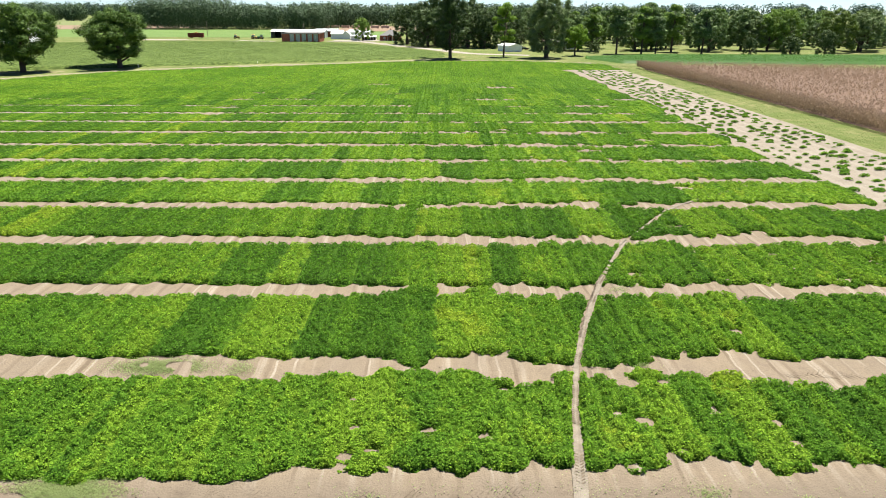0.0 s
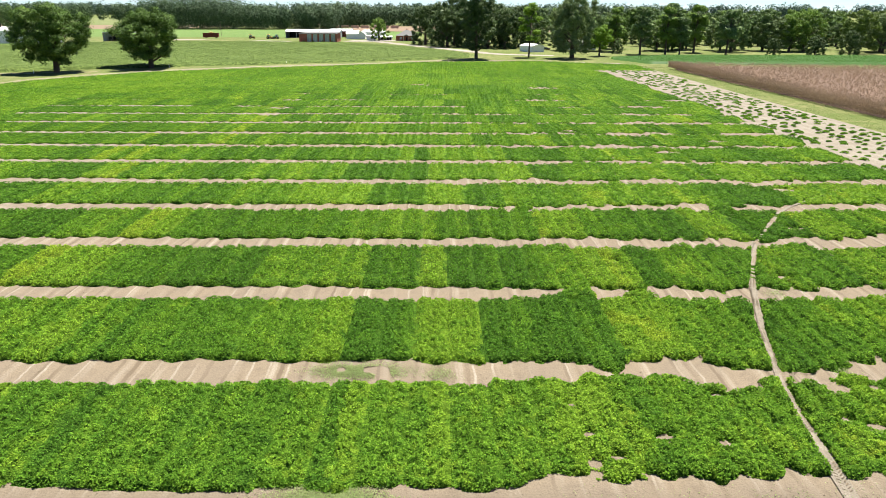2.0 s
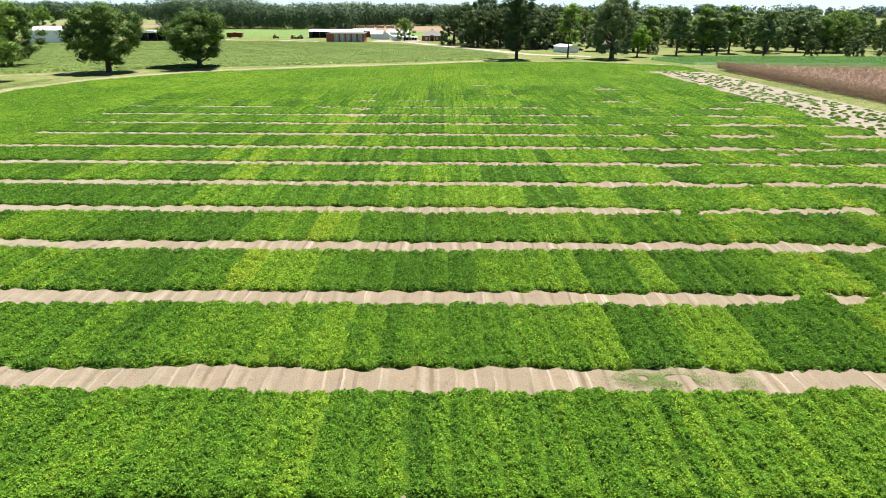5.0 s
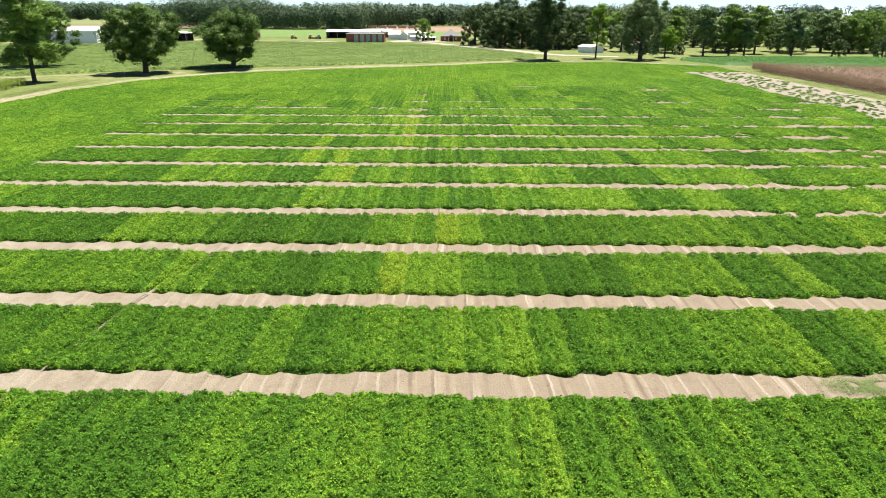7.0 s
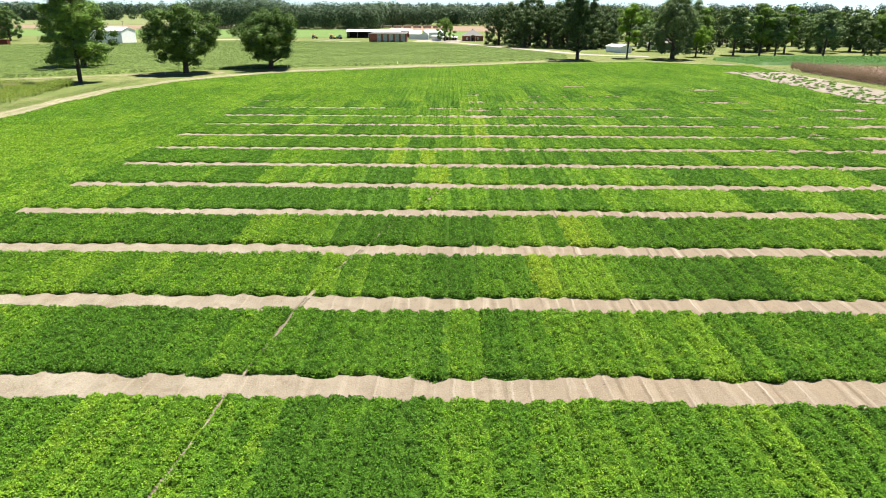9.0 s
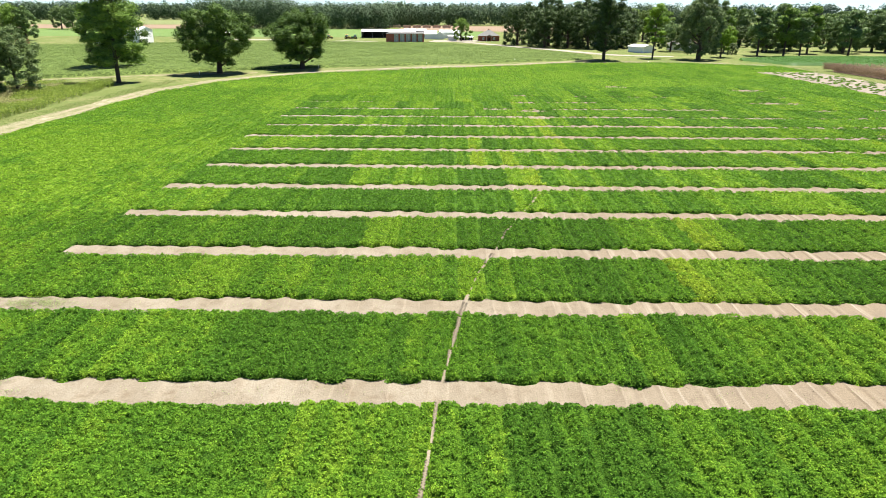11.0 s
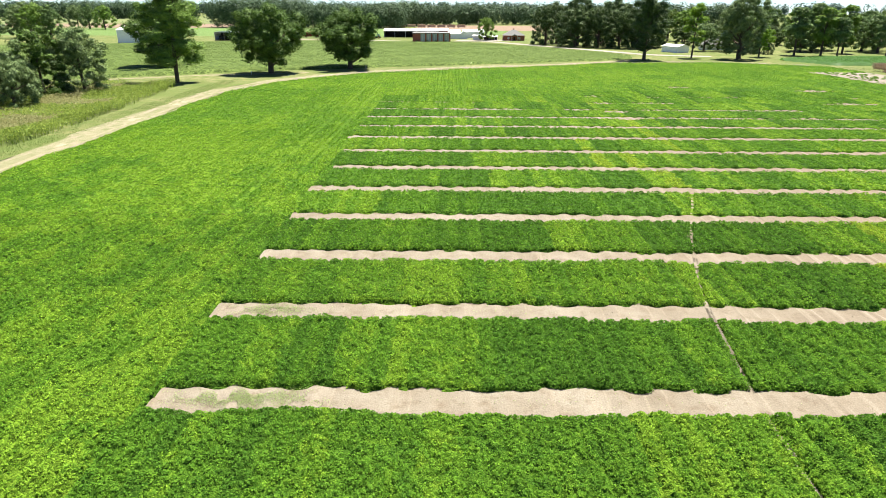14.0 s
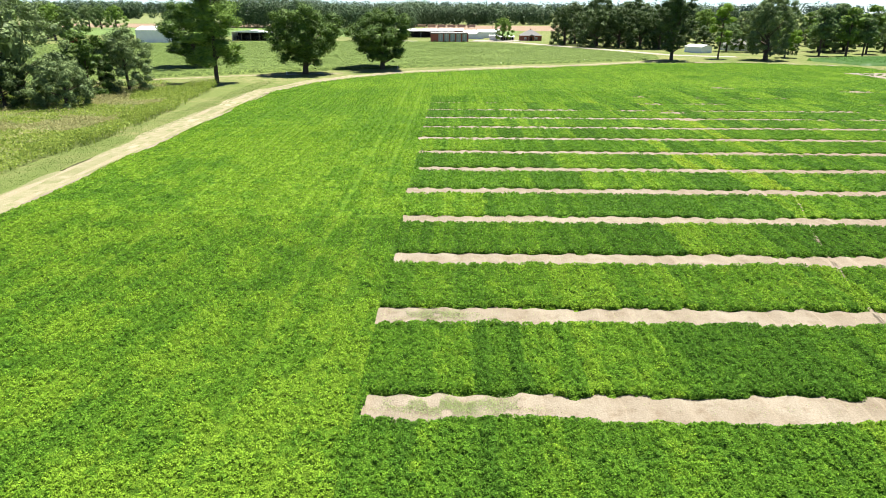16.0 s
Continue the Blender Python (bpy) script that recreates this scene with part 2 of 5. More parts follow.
def soil_material():
    m, nodes, links, b = material("sandy_soil", 0.95)
    b.inputs["Specular IOR Level"].default_value = 0.08
    # one pale pressed furrow and one darker edge a plot, of uneven width and strength
    co = nodes.new("ShaderNodeTexCoord")
    xyz = nodes.new("ShaderNodeSeparateXYZ")
    links.new(co.outputs["Object"], xyz.inputs[0])

    def calc(operation, a, b=None, clamp=False):
        node = nodes.new("ShaderNodeMath")
        node.operation, node.use_clamp = operation, clamp
        for slot, value in enumerate((a, b)):
            if isinstance(value, (int, float)):
                node.inputs[slot].default_value = value
            elif value is not None:
                links.new(value, node.inputs[slot])
        return node.outputs[0]

    def every(period, phase, wide, waver):
        """1 in a strip along y, once a period in x, fading to 0 at half its width."""
        u = calc("ADD", xyz.outputs[0], calc("MULTIPLY", calc("SUBTRACT", spots(nodes, links, 0.7, 2, 0.2, 0.8), 0.5), waver))
        u = calc("FLOORED_MODULO", calc("SUBTRACT", u, phase - period / 2), period)
        u = calc("ABSOLUTE", calc("SUBTRACT", u, period / 2))
        return calc("MULTIPLY", calc("SUBTRACT", 1.0, calc("DIVIDE", u, wide)), 1.8, True)

    uneven = spots(nodes, links, 1.0, 2, 0.40, 0.66, (0.75, 0.10, 1.0))
    other = spots(nodes, links, 1.0, 2, 0.45, 0.62, (0.55, 0.12, 1.0))
    strips = calc("MAXIMUM", calc("MULTIPLY", every(1.83, -82.6 + 0.58, 0.17, 0.16), uneven), calc("MULTIPLY", every(0.915, -82.6 + 0.35, 0.08, 0.20), other))
    dark_strips = calc("MULTIPLY", calc("MAXIMUM", every(1.83, -82.6 + 0.95, 0.15, 0.2), every(1.83, -82.6 + 0.22, 0.12, 0.2)), spots(nodes, links, 1.0, 2, 0.42, 0.60, (0.5, 0.15, 1.0)))
    broad = spots(nodes, links, 0.30, 5, 0.35, 0.7)
    grain = spots(nodes, links, 12.0, 5, 0.3, 0.75)
    # crusted and striped by the planter towards the corn; paler loose sand towards the track
    east = nodes.new("ShaderNodeMapRange")
    east.inputs[1].default_value, east.inputs[2].default_value = -58.0, -36.0
    links.new(xyz.outputs[0], east.inputs[0])
    inland = nodes.new("ShaderNodeMapRange")
    inland.inputs[1].default_value, inland.inputs[2].default_value = 18.0, 20.0
    links.new(xyz.outputs[1], inland.inputs[0])

    def rows_only(factor):
        cut = nodes.new("ShaderNodeMath")
        cut.operation = "MULTIPLY"
        links.new(factor, cut.inputs[0]), links.new(inland.outputs[0], cut.inputs[1])
        return cut.outputs[0]

    strips, dark_strips = rows_only(strips), rows_only(dark_strips)
    sand = blend(nodes, links, broad, (0.235, 0.208, 0.160), (0.165, 0.138, 0.100))
    stains = spots(nodes, links, 1.1, 6, 0.50, 0.68, rough=0.7)
    sand = blend(nodes, links, stains, sand, blend(nodes, links, 0.75, sand, (0.125, 0.094, 0.060)))
    sand = blend(nodes, links, 0.30, sand, blend(nodes, links, strips, sand, (0.30, 0.255, 0.19)))
    crust = blend(nodes, links, dark_strips, (0.190, 0.152, 0.106), (0.108, 0.082, 0.054))
    crust = blend(nodes, links, stains, crust, blend(nodes, links, 0.5, crust, (0.105, 0.082, 0.060)))
    crust = blend(nodes, links, strips, crust, (0.285, 0.250, 0.196))
    crust = blend(nodes, links, broad, crust, blend(nodes, links, 0.5, crust, (0.152, 0.126, 0.098)))
    col = blend(nodes, links, east.outputs[0], sand, crust)
    bare = nodes.new("ShaderNodeMapRange")
    bare.inputs[1].default_value, bare.inputs[2].default_value = 36.0, 41.0
    links.new(xyz.outputs[0], bare.inputs[0])
    head = nodes.new("ShaderNodeMapRange")
    head.inputs[1].default_value, head.inputs[2].default_value = 19.5, 17.5
    links.new(xyz.outputs[1], head.inputs[0])
    col = blend(nodes, links, head.outputs[0], col, blend(nodes, links, stains, (0.112, 0.090, 0.069), (0.064, 0.050, 0.037)))
    col = blend(nodes, links, bare.outputs[0], col, blend(nodes, links, broad, (0.248, 0.222, 0.178), (0.185, 0.164, 0.128)))
    col = blend(nodes, links, grain, blend(nodes, links, 0.55, col, (0.110, 0.086, 0.062)), col)
    links.new(col, b.inputs["Base Color"])
    relief(nodes, links, b, grain, 0.7, 0.03)
    return m


def grass_material(name, a, b2, dry, dryness=0.5):
    m, nodes, links, b = material(name, 0.9)
    b.inputs["Specular IOR Level"].default_value = 0.05
    broad = spots(nodes, links, 0.06, 5, 0.35, 0.65)
    mid = spots(nodes, links, 0.5, 4, 0.35, 0.7)
    fine = spots(nodes, links, 6.0, 3, 0.3, 0.7)
    col = blend(nodes, links, fine, a, b2)
    dry_at = nodes.new("ShaderNodeMath")
    dry_at.operation = "MULTIPLY"
    links.new(broad, dry_at.inputs[0]), links.new(mid, dry_at.inputs[1])
    more = nodes.new("ShaderNodeMath")
    more.operation, more.use_clamp = "MULTIPLY", True
    more.inputs[1].default_value = 2 * dryness
    links.new(dry_at.outputs[0], more.inputs[0])
    col = blend(nodes, links, more.outputs[0], col, dry)
    links.new(col, b.inputs["Base Color"])
    relief(nodes, links, b, fine, 0.8, 0.08)
    return m


SOIL = soil_material()
GRASS = grass_material("mown_grass", (0.062, 0.090, 0.023), (0.115, 0.144, 0.041), (0.205, 0.186, 0.090), 0.5)
FAR_GREEN = grass_material("far_green_crop", (0.075, 0.125, 0.035), (0.105, 0.165, 0.050), (0.15, 0.19, 0.07), 0.4)
FAR_TAN = grass_material("far_bare_field", (0.165, 0.115, 0.082), (0.205, 0.148, 0.105), (0.22, 0.18, 0.12), 0.3)
FAR_PALE = grass_material("far_pale_pasture", (0.10, 0.13, 0.05), (0.14, 0.165, 0.065), (0.18, 0.175, 0.09), 0.5)
SANDROAD = grass_material("sandy_track", (0.200, 0.165, 0.110), (0.275, 0.232, 0.165), (0.125, 0.150, 0.055), 0.9)
VERGE = grass_material("grassy_sand", (0.110, 0.125, 0.050), (0.170, 0.165, 0.085), (0.26, 0.225, 0.155), 1.0)
GRAVEL = plain_material("pale_gravel", (0.21, 0.19, 0.155), (0.28, 0.25, 0.21), 0.5, 0.95, bump=0.02)

# ---- ground ----
def ground_z(x, y):
    """The ground's gentle roll, in plan units."""
    return 0.04 * (float(vnoise(x, y, 40, 5)) - 1.0) - 0.07



def sheet(name, poly, z, mat, label, category, kind="structure"):
    bm = bmesh.new()
    bm.faces.new([bm.verts.new((x * UNIT, y * UNIT, z)) for x, y in poly])
    bmesh.ops.recalc_face_normals(bm, faces=bm.faces)
    if bm.faces[:][0].normal.z < 0:
        bmesh.ops.reverse_faces(bm, faces=bm.faces)
    ob = new(name, bm_mesh(name, bm, mat))
    return tagged(ob, label, category, kind=kind)


def ribbon(name, line, width, z, mat, label, category, wobble=0.25, seed=3, verge=None, base=None):
    """A track of uneven edges along a line, at about one step a metre."""
    pts = [Vector((*p, 0)) for p in line]
    fine = []
    for k in range(len(pts) - 1):
        p0, p1, p2, p3 = pts[max(k - 1, 0)], pts[k], pts[k + 1], pts[min(k + 2, len(pts) - 1)]
        steps = max(2, int((p2 - p1).length))
        for s in range(steps):
            u = s / steps
            fine.append(0.5 * ((2 * p1) + (p2 - p0) * u + (2 * p0 - 5 * p1 + 4 * p2 - p3) * u * u + (3 * p1 - p0 - 3 * p2 + p3) * u ** 3))
    fine.append(pts[-1])
    verts, quads = [], []
    for i, p in enumerate(fine):
        way = (fine[min(i + 1, len(fine) - 1)] - fine[max(i - 1, 0)]).normalized()
        side = Vector((way.y, -way.x, 0))
        for k, s in enumerate((-0.5, -0.36, -0.16, 0.16, 0.36, 0.5)):
            w = width + wobble * (2 * float(vnoise(i, 7 * k, 3, seed)) - 1)
            q = p + side * s * w
            verts.append((q.x, q.y, float((base or ground_z)(q.x, q.y)) + z - 0.008 * (abs(s) == 0.36)))
    for i in range(len(fine) - 1):
        for k in range(5):
            quads.append((6 * i + k, 6 * i + k + 1, 6 * i + k + 7, 6 * i + k + 6))
    index = np.tile((1, 0, 1, 0, 1), len(fine) - 1)
    ob = new(name, quad_mesh(name, verts, quads, [mat, verge or mat], index, smooth=True))
    return tagged(ob, label, category, kind="structure")


# the ground, one sheet to the horizon, finer round the field
edges_x = np.concatenate([np.linspace(-2400, -300, 12), np.linspace(-280, 280, 57), np.linspace(300, 2400, 12)])
edges_y = np.concatenate([np.linspace(-600, -40, 6), np.linspace(-30, 300, 34), np.linspace(330, 2450, 20)])
gx, gy = np.meshgrid(edges_x, edges_y)
gz = 0.04 * (vnoise(gx, gy, 40, 5) - 1.0) - 0.07
nx = len(edges_x)
cells = np.array([(r * nx + c, r * nx + c + 1, (r + 1) * nx + c + 1, (r + 1) * nx + c) for r in range(len(edges_y) - 1) for c in range(nx - 1)])
ground = new("ground", quad_mesh("ground", np.stack([gx, gy, gz], -1).reshape(-1, 3), cells, [GRASS], smooth=True))
tagged(ground, "mown green grass with dry patches round the fields", "ground", kind="structure")

FAR_EDGE_X = [-59.0, -58.2, -56.0, -47.3, -33.5, -17.1, -8.1, 12.1, 21.3, 28.2]
FAR_EDGE_Y = [72.0, 75.0, 83.0, 94.5, 102.2, 109.8, 115.5, 119.0, 114.0, 110.0]
BARE_LEFT = 19.8

# sandy soil of the trial field, with low beds along the rows
sx = np.arange(-59.1, 27.6, 0.1525)
sy = np.concatenate([np.arange(2.0, 30.0, 0.5), np.arange(30.0, 121.0, 3.0)])
gx, gy = np.meshgrid(sx, sy)
gz = 0.035 * np.clip((gy - 9.2) / 0.6, 0, 1) * np.cos(2 * np.pi * gx / 0.915) * (0.5 + vnoise(gx, gy * 0.05, 1.8, 4)) + 0.05 * vnoise(gx, gy, 0.7, 6)
nx = len(sx)
rr, cc = np.meshgrid(np.arange(len(sy) - 1), np.arange(nx - 1), indexing="ij")
base = (rr * nx + cc).ravel()
cells = np.stack([base, base + 1, base + nx + 1, base + nx], 1)
mid_x, mid_y = gx.ravel()[base], gy.ravel()[base]
keep = mid_y < np.interp(mid_x, FAR_EDGE_X, FAR_EDGE_Y) - 0.5
soil = new("field_soil", quad_mesh("field_soil", np.stack([gx, gy, gz * 0.6 - 0.03], -1).reshape(-1, 3), cells[keep], [SOIL], smooth=True))
tagged(soil, "pale sandy soil with low planting beds", "soil", kind="structure")

ribbon("dirt_track", [(-60.6, -10), (-60.4, 20), (-60.2, 30), (-60.3, 45), (-60.5, 66), (-59.0, 78), (-54.5, 88), (-46, 98), (-33, 105.5), (-17, 112.5), (-8, 118), (0, 123.5)], 2.35, 0.020, SANDROAD, "sandy farm track with grass along its middle", "track", 0.9, verge=VERGE)
ribbon("field_track", [(-110, 62), (-95, 72), (-83.5, 80.9), (-75, 86.6), (-68.9, 90.2), (-62, 93), (-55, 95.5)], 1.3, 0.022, SANDROAD, "narrow sandy track along the soybean field", "track", 0.6, 9, VERGE)
ribbon("gravel_road", [(-32, 207), (-22, 193), (-11, 172), (-2, 156), (4, 144), (9, 138), (18, 135)], 3.4, 0.022, GRAVEL, "pale gravel farm road", "road", 0.5)
sheet("gravel_yard", [(-95, 204), (-82, 201.5), (-74, 204), (-80, 208), (-95, 210)], -0.105, GRAVEL, "pale gravel patch beside the drying wagon", "yard")
sheet("gravel_yard", [(-63, 197), (-52, 191), (-46, 187.5), (-34, 187.5), (-46, 189.5), (-50, 198), (-60, 202)], -0.105, GRAVEL, "pale gravel yard before the brick building", "yard")
sheet("gravel_yard", [(-34, 196), (-24, 196), (-14, 203), (-17, 209), (-32, 207)], -0.105, GRAVEL, "pale gravel drive before the cottages", "yard")
sheet("far_field_green", [(-230, 226), (-20, 226), (-10, 296), (-55, 298), (-62, 326), (-160, 322), (-240, 300)], -0.09, FAR_GREEN, "bright green far crop field", "field")
sheet("far_field_bare", [(-330, 318), (-165, 325), (-120, 372), (-140, 420), (-330, 400)], -0.08, FAR_TAN, "far tan bare field", "field")
sheet("far_field_stubble", [(-56, 300), (60, 298), (90, 410), (-50, 400)], -0.07, FAR_TAN, "far tan bare field behind the farm", "field")
sheet("far_field_pale", [(-400, 420), (-140, 425), (-150, 800), (-500, 800)], -0.06, FAR_PALE, "far pale pasture", "field")

# ---- peanuts ----
PERIOD, ALLEY0, LEFT_END = 4.61, 13.55, -41.3
ROW = 0.915
PATH_A = ([9.1, 11.9, 13.9, 16.0, 18.8, 22.6, 26.8, 28.4, 30.1, 33.0], [2.55, 2.97, 3.42, 4.06, 5.11, 6.95, 9.98, 11.81, 14.1, 18.0])
PATH_B = ([5.0, 9.9, 11.5, 13.0, 15.2, 17.6, 19.0, 21.0, 22.5, 24.5, 27.2, 29.1, 32.0], [-27.7, -27.45, -27.3, -27.2, -26.93, -26.6, -26.35, -25.9, -25.4, -24.85, -23.95, -23.2, -22.2])
HOLES = [(-19.6, 69.5, 0.55), (-19.7, 64.0, 0.6), (-19.6, 58.5, 0.6), (-19.5, 54.3, 0.45), (-7.6, 78.2, 0.8), (6.7, 75.1, 1.0), (4.5, 47.0, 0.35), (9.2, 39.5, 0.45), (13.8, 43.0, 0.4), (11.0, 51.0, 0.5), (16.0, 36.4, 0.35), (12.0, 30.5, 0.3), (7.15, 11.35, 0.12), (7.2, 10.6, 0.10), (5.2, 12.9, 0.11), (-2.0, 12.2, 0.07), (-1.95, 9.9, 0.10), (7.75, 9.95, 0.22), (3.75, 9.9, 0.09), (-18.0, 23.1, 0.10), (-17.9, 22.3, 0.12), (1.43, 12.52, 0.13), (-0.28, 11.0, 0.14), (0.89, 10.8, 0.12), (-1.36, 10.4, 0.13), (-1.89, 10.2, 0.10), (-1.8, 11.1, 0.10), (4.34, 11.36, 0.16), (4.38, 12.8, 0.2), (8.04, 15.4, 0.15), (3.85, 11.6, 0.1), (1.2, 20.9, 0.14), (6.6, 19.5, 0.2), (9.5, 24.5, 0.25), (12.6, 23.7, 0.3), (13.2, 19.0, 0.2)]
# leafy places that bridge an alley
BRIDGES = [(-0.63, 18.1, 0.50), (-0.75, 14.05, 0.42), (-1.3, 13.05, 0.40), (-1.2, 27.4, 0.4), (7.6, 27.4, 0.5)]
TONES = [
    "mmmmmmmmmmmmfffffddddffffffffmmmmmmmffffffllfffffflmlmmmmmmmmmmmmmmm",
    "mmfmmffffddddmmmmmmmmfdmfffflmmmmmfflddlldddmllffmmmfllmmmmmmmmmmmmm",
    "mfffffllfffffffflmmmddmmyllmmmdddffflmmldddfflydffmmmmmllfffffmmmmmm",
    "mmmmmmmdddddllffdddddddllfylmmmmmmfffffffmmmllmmmmdllddmllffffmmmmmm",
    "ffllmmmmmddddddddddfffmmmmmmmfffllllmmmllmmfffflffffffddddllllllllll",
    "mmmmmmfdddlfffffdddlydlffmdmffllffdddddlfffllddffffflffmfllffmmddmmm",
    "mmmmmmdddfffffmdmymyfmlfmdmmdfmmmffmmlmllfffmmddffflfmffmffmddmlffmm",
]
TONE_CODE = np.array([["dmfly".index(c) for c in row] for row in TONES])


def tier_of(y):
    return np.floor((np.asarray(y, float) - ALLEY0) / PERIOD).astype(np.int64) + 1


def canopy_depth(x, y):
    """How far inside the leaf canopy a place lies, in metres; negative on open soil."""
    x, y = np.asarray(x, float), np.asarray(y, float)
    i = np.round((y - ALLEY0) / PERIOD)
    mid = ALLEY0 + PERIOD * i
    side = y > mid
    rough = 1.0 + 2.4 * np.clip((x + 6) / 8, 0, 1)
    key = i * 2 + side
    own = (x + 0.08 * (vnoise(x, y, 0.25, 39) - 0.5) - LEFT_END) / ROW
    ends = 0.16 * (hash01(np.floor(own), key, 11) - 0.5) + 0.15 * (vnoise(x, key * 50.0, 1.83, 11) - 0.5) + 0.07 * (vnoise(x, key * 50.0, 0.62, 47) - 0.5) + 0.07 * (vnoise(x, key * 50.0, 0.2, 13) - 0.5)
    lobes = 0.03 - (0.035 + 0.04 * (rough - 1)) * np.abs(2 * (own - np.floor(own)) - 1) ** 3
    half = np.interp(i, [-1, 0, 1, 2, 9, 11, 13], [0.60, 0.55, 0.56, 0.56, 0.56, 0.50, 0.35])
    edge = np.abs(y - mid) - half - 0.26 * np.clip((x + 3.6) * 2, 0, 1) * (i == -1) + rough * ends + lobes
    closed = 0.5 * vnoise(x, i * 40.0, 5.0, 14) + 0.5 * vnoise(x, i * 40.0, 1.3, 46)
    edge = edge + np.clip(i - np.where(x > -8, 7.2, 8.3), 0, 9) * 0.20 * np.clip(4 * (closed - 0.30), 0, 1) + np.where((x > -3) & (i >= 0), 0.38 * np.clip(closed - 0.35, 0, 1), 0)
    tiers = (x > LEFT_END + 0.5 * (hash01(i, i, 9) - 0.5)) & (i <= np.where(x > -14, 13, 11))
    d = np.where(tiers, edge, 1.0)
    d = np.where((i == -1) & (x < LEFT_END), 1.0, d)
    d = np.where((y < 8.0) & tiers, np.maximum(d, 0) * 0 + 1.0, d)
    for (ys, xs), wide in ((PATH_A, 0.10), (PATH_B, 0.052)):
        gap = 2.6 * (np.abs(x - np.interp(y, ys, xs)) - wide * (0.6 + 0.9 * vnoise(y, x * 0, 1.1, 15)))
        gap = np.where((y > ys[-1]) | (y < ys[0] - 3), 9, gap)
        d = np.minimum(d, gap)
    for hx, hy, r in HOLES:
        d = np.minimum(d, np.hypot((x - hx) / (1.3 + 0.6 * (hy > 30)), y - hy) - r * (0.7 + 0.8 * vnoise(x, y, 0.3, 16)))
    thin = 0.75 * vnoise(x, y * 0.8, 0.55, 51) + 0.25 * vnoise(x, y, 0.15, 52)
    d = np.minimum(d, np.where((x > 3.4) & (y < 62), 1.2 * (0.87 - 0.03 * (x > 8) - thin), 9))
    for bx, by, r in BRIDGES:
        d = np.maximum(d, np.where(y < 90, r * (0.75 + 0.5 * vnoise(x, y, 0.3, 29)) - np.hypot(x - bx, (y - by) * 0.8), -9))
    # field edges
    d = np.minimum(d, x + 58.9 + 0.5 * (vnoise(y, y * 0, 3.0, 17) - 0.5))
    d = np.minimum(d, np.interp(x, FAR_EDGE_X, FAR_EDGE_Y) - 1.2 - y + 0.8 * (vnoise(x, y * 0, 4.0, 18) - 0.5))
    right = np.where(y < 99.5, BARE_LEFT - np.clip((y - 70) * 0.05, 0, 1.3), 27.5)
    d = np.minimum(d, right - x + 0.9 * (vnoise(x * 0, y, 2.0, 19) - 0.5))
    return d


def plot_of(x, y):
    return np.floor((np.asarray(x, float) - LEFT_END) / ROW).astype(np.int64), tier_of(y)


def tone(x, y):
    """Which of the five leaf greens a place has, by its trial plot."""
    x, y = np.asarray(x, float), np.asarray(y, float)
    ragged = x + 0.30 * (vnoise(x, y, 0.3, 20) - 0.5)
    p, t = plot_of(ragged, y)
    h = 0.6 * hash01(p // 2, t, 21) + 0.4 * hash01(p, t, 31)
    pick = np.digitize(h, [0.22, 0.46, 0.74, 0.975])
    known = (t >= 0) & (t < len(TONES)) & (p >= 0) & (p < TONE_CODE.shape[1])
    pick = np.where((t > 6) & ((p == 17) | (p == 22) | (p == 23)), np.minimum(pick + (vnoise(x, y, 1.5, 38) > 0.4), 4), pick)
    pick = np.where(known, TONE_CODE[np.clip(t, 0, len(TONES) - 1), np.clip(p, 0, TONE_CODE.shape[1] - 1)], pick)
    solid = (x < LEFT_END) | (t > 14) | ((t > 12) & (x < -14))
    streak = 0.25 * vnoise(x * 3.4, y * 0.14, 1.6, 22) + 0.40 * vnoise(x, y, 1.0, 36) + 0.35 * vnoise(x, y, 6.0, 32)
    pick = np.where(solid, np.where(streak > np.where(y < 45, 0.47, 0.56), 3, np.where(streak > 0.32, 2, 1)), pick)
    single = hash01(np.floor((ragged - LEFT_END) / (ROW / 2)).astype(np.int64), t, 37)
    pick = np.where(solid, pick, np.clip(pick + (single > 0.88).astype(int) - (single < 0.16).astype(int), 0, 3 + (pick == 4)))
    # plants that stand lighter or darker than their plot
    own = 0.6 * vnoise(x, y, 0.26, 56) + 0.4 * vnoise(x, y, 0.11, 57)
    pick = np.clip(pick + (own > 0.68).astype(int) - (own < 0.32).astype(int), 0, 3 + (pick == 4))
    sick = vnoise(x, y, 0.9, 33) > np.where((x > -1) & (y < 70), 0.80, 0.95)
    return np.where(sick & ~solid, np.minimum(pick + 1, 4), pick)


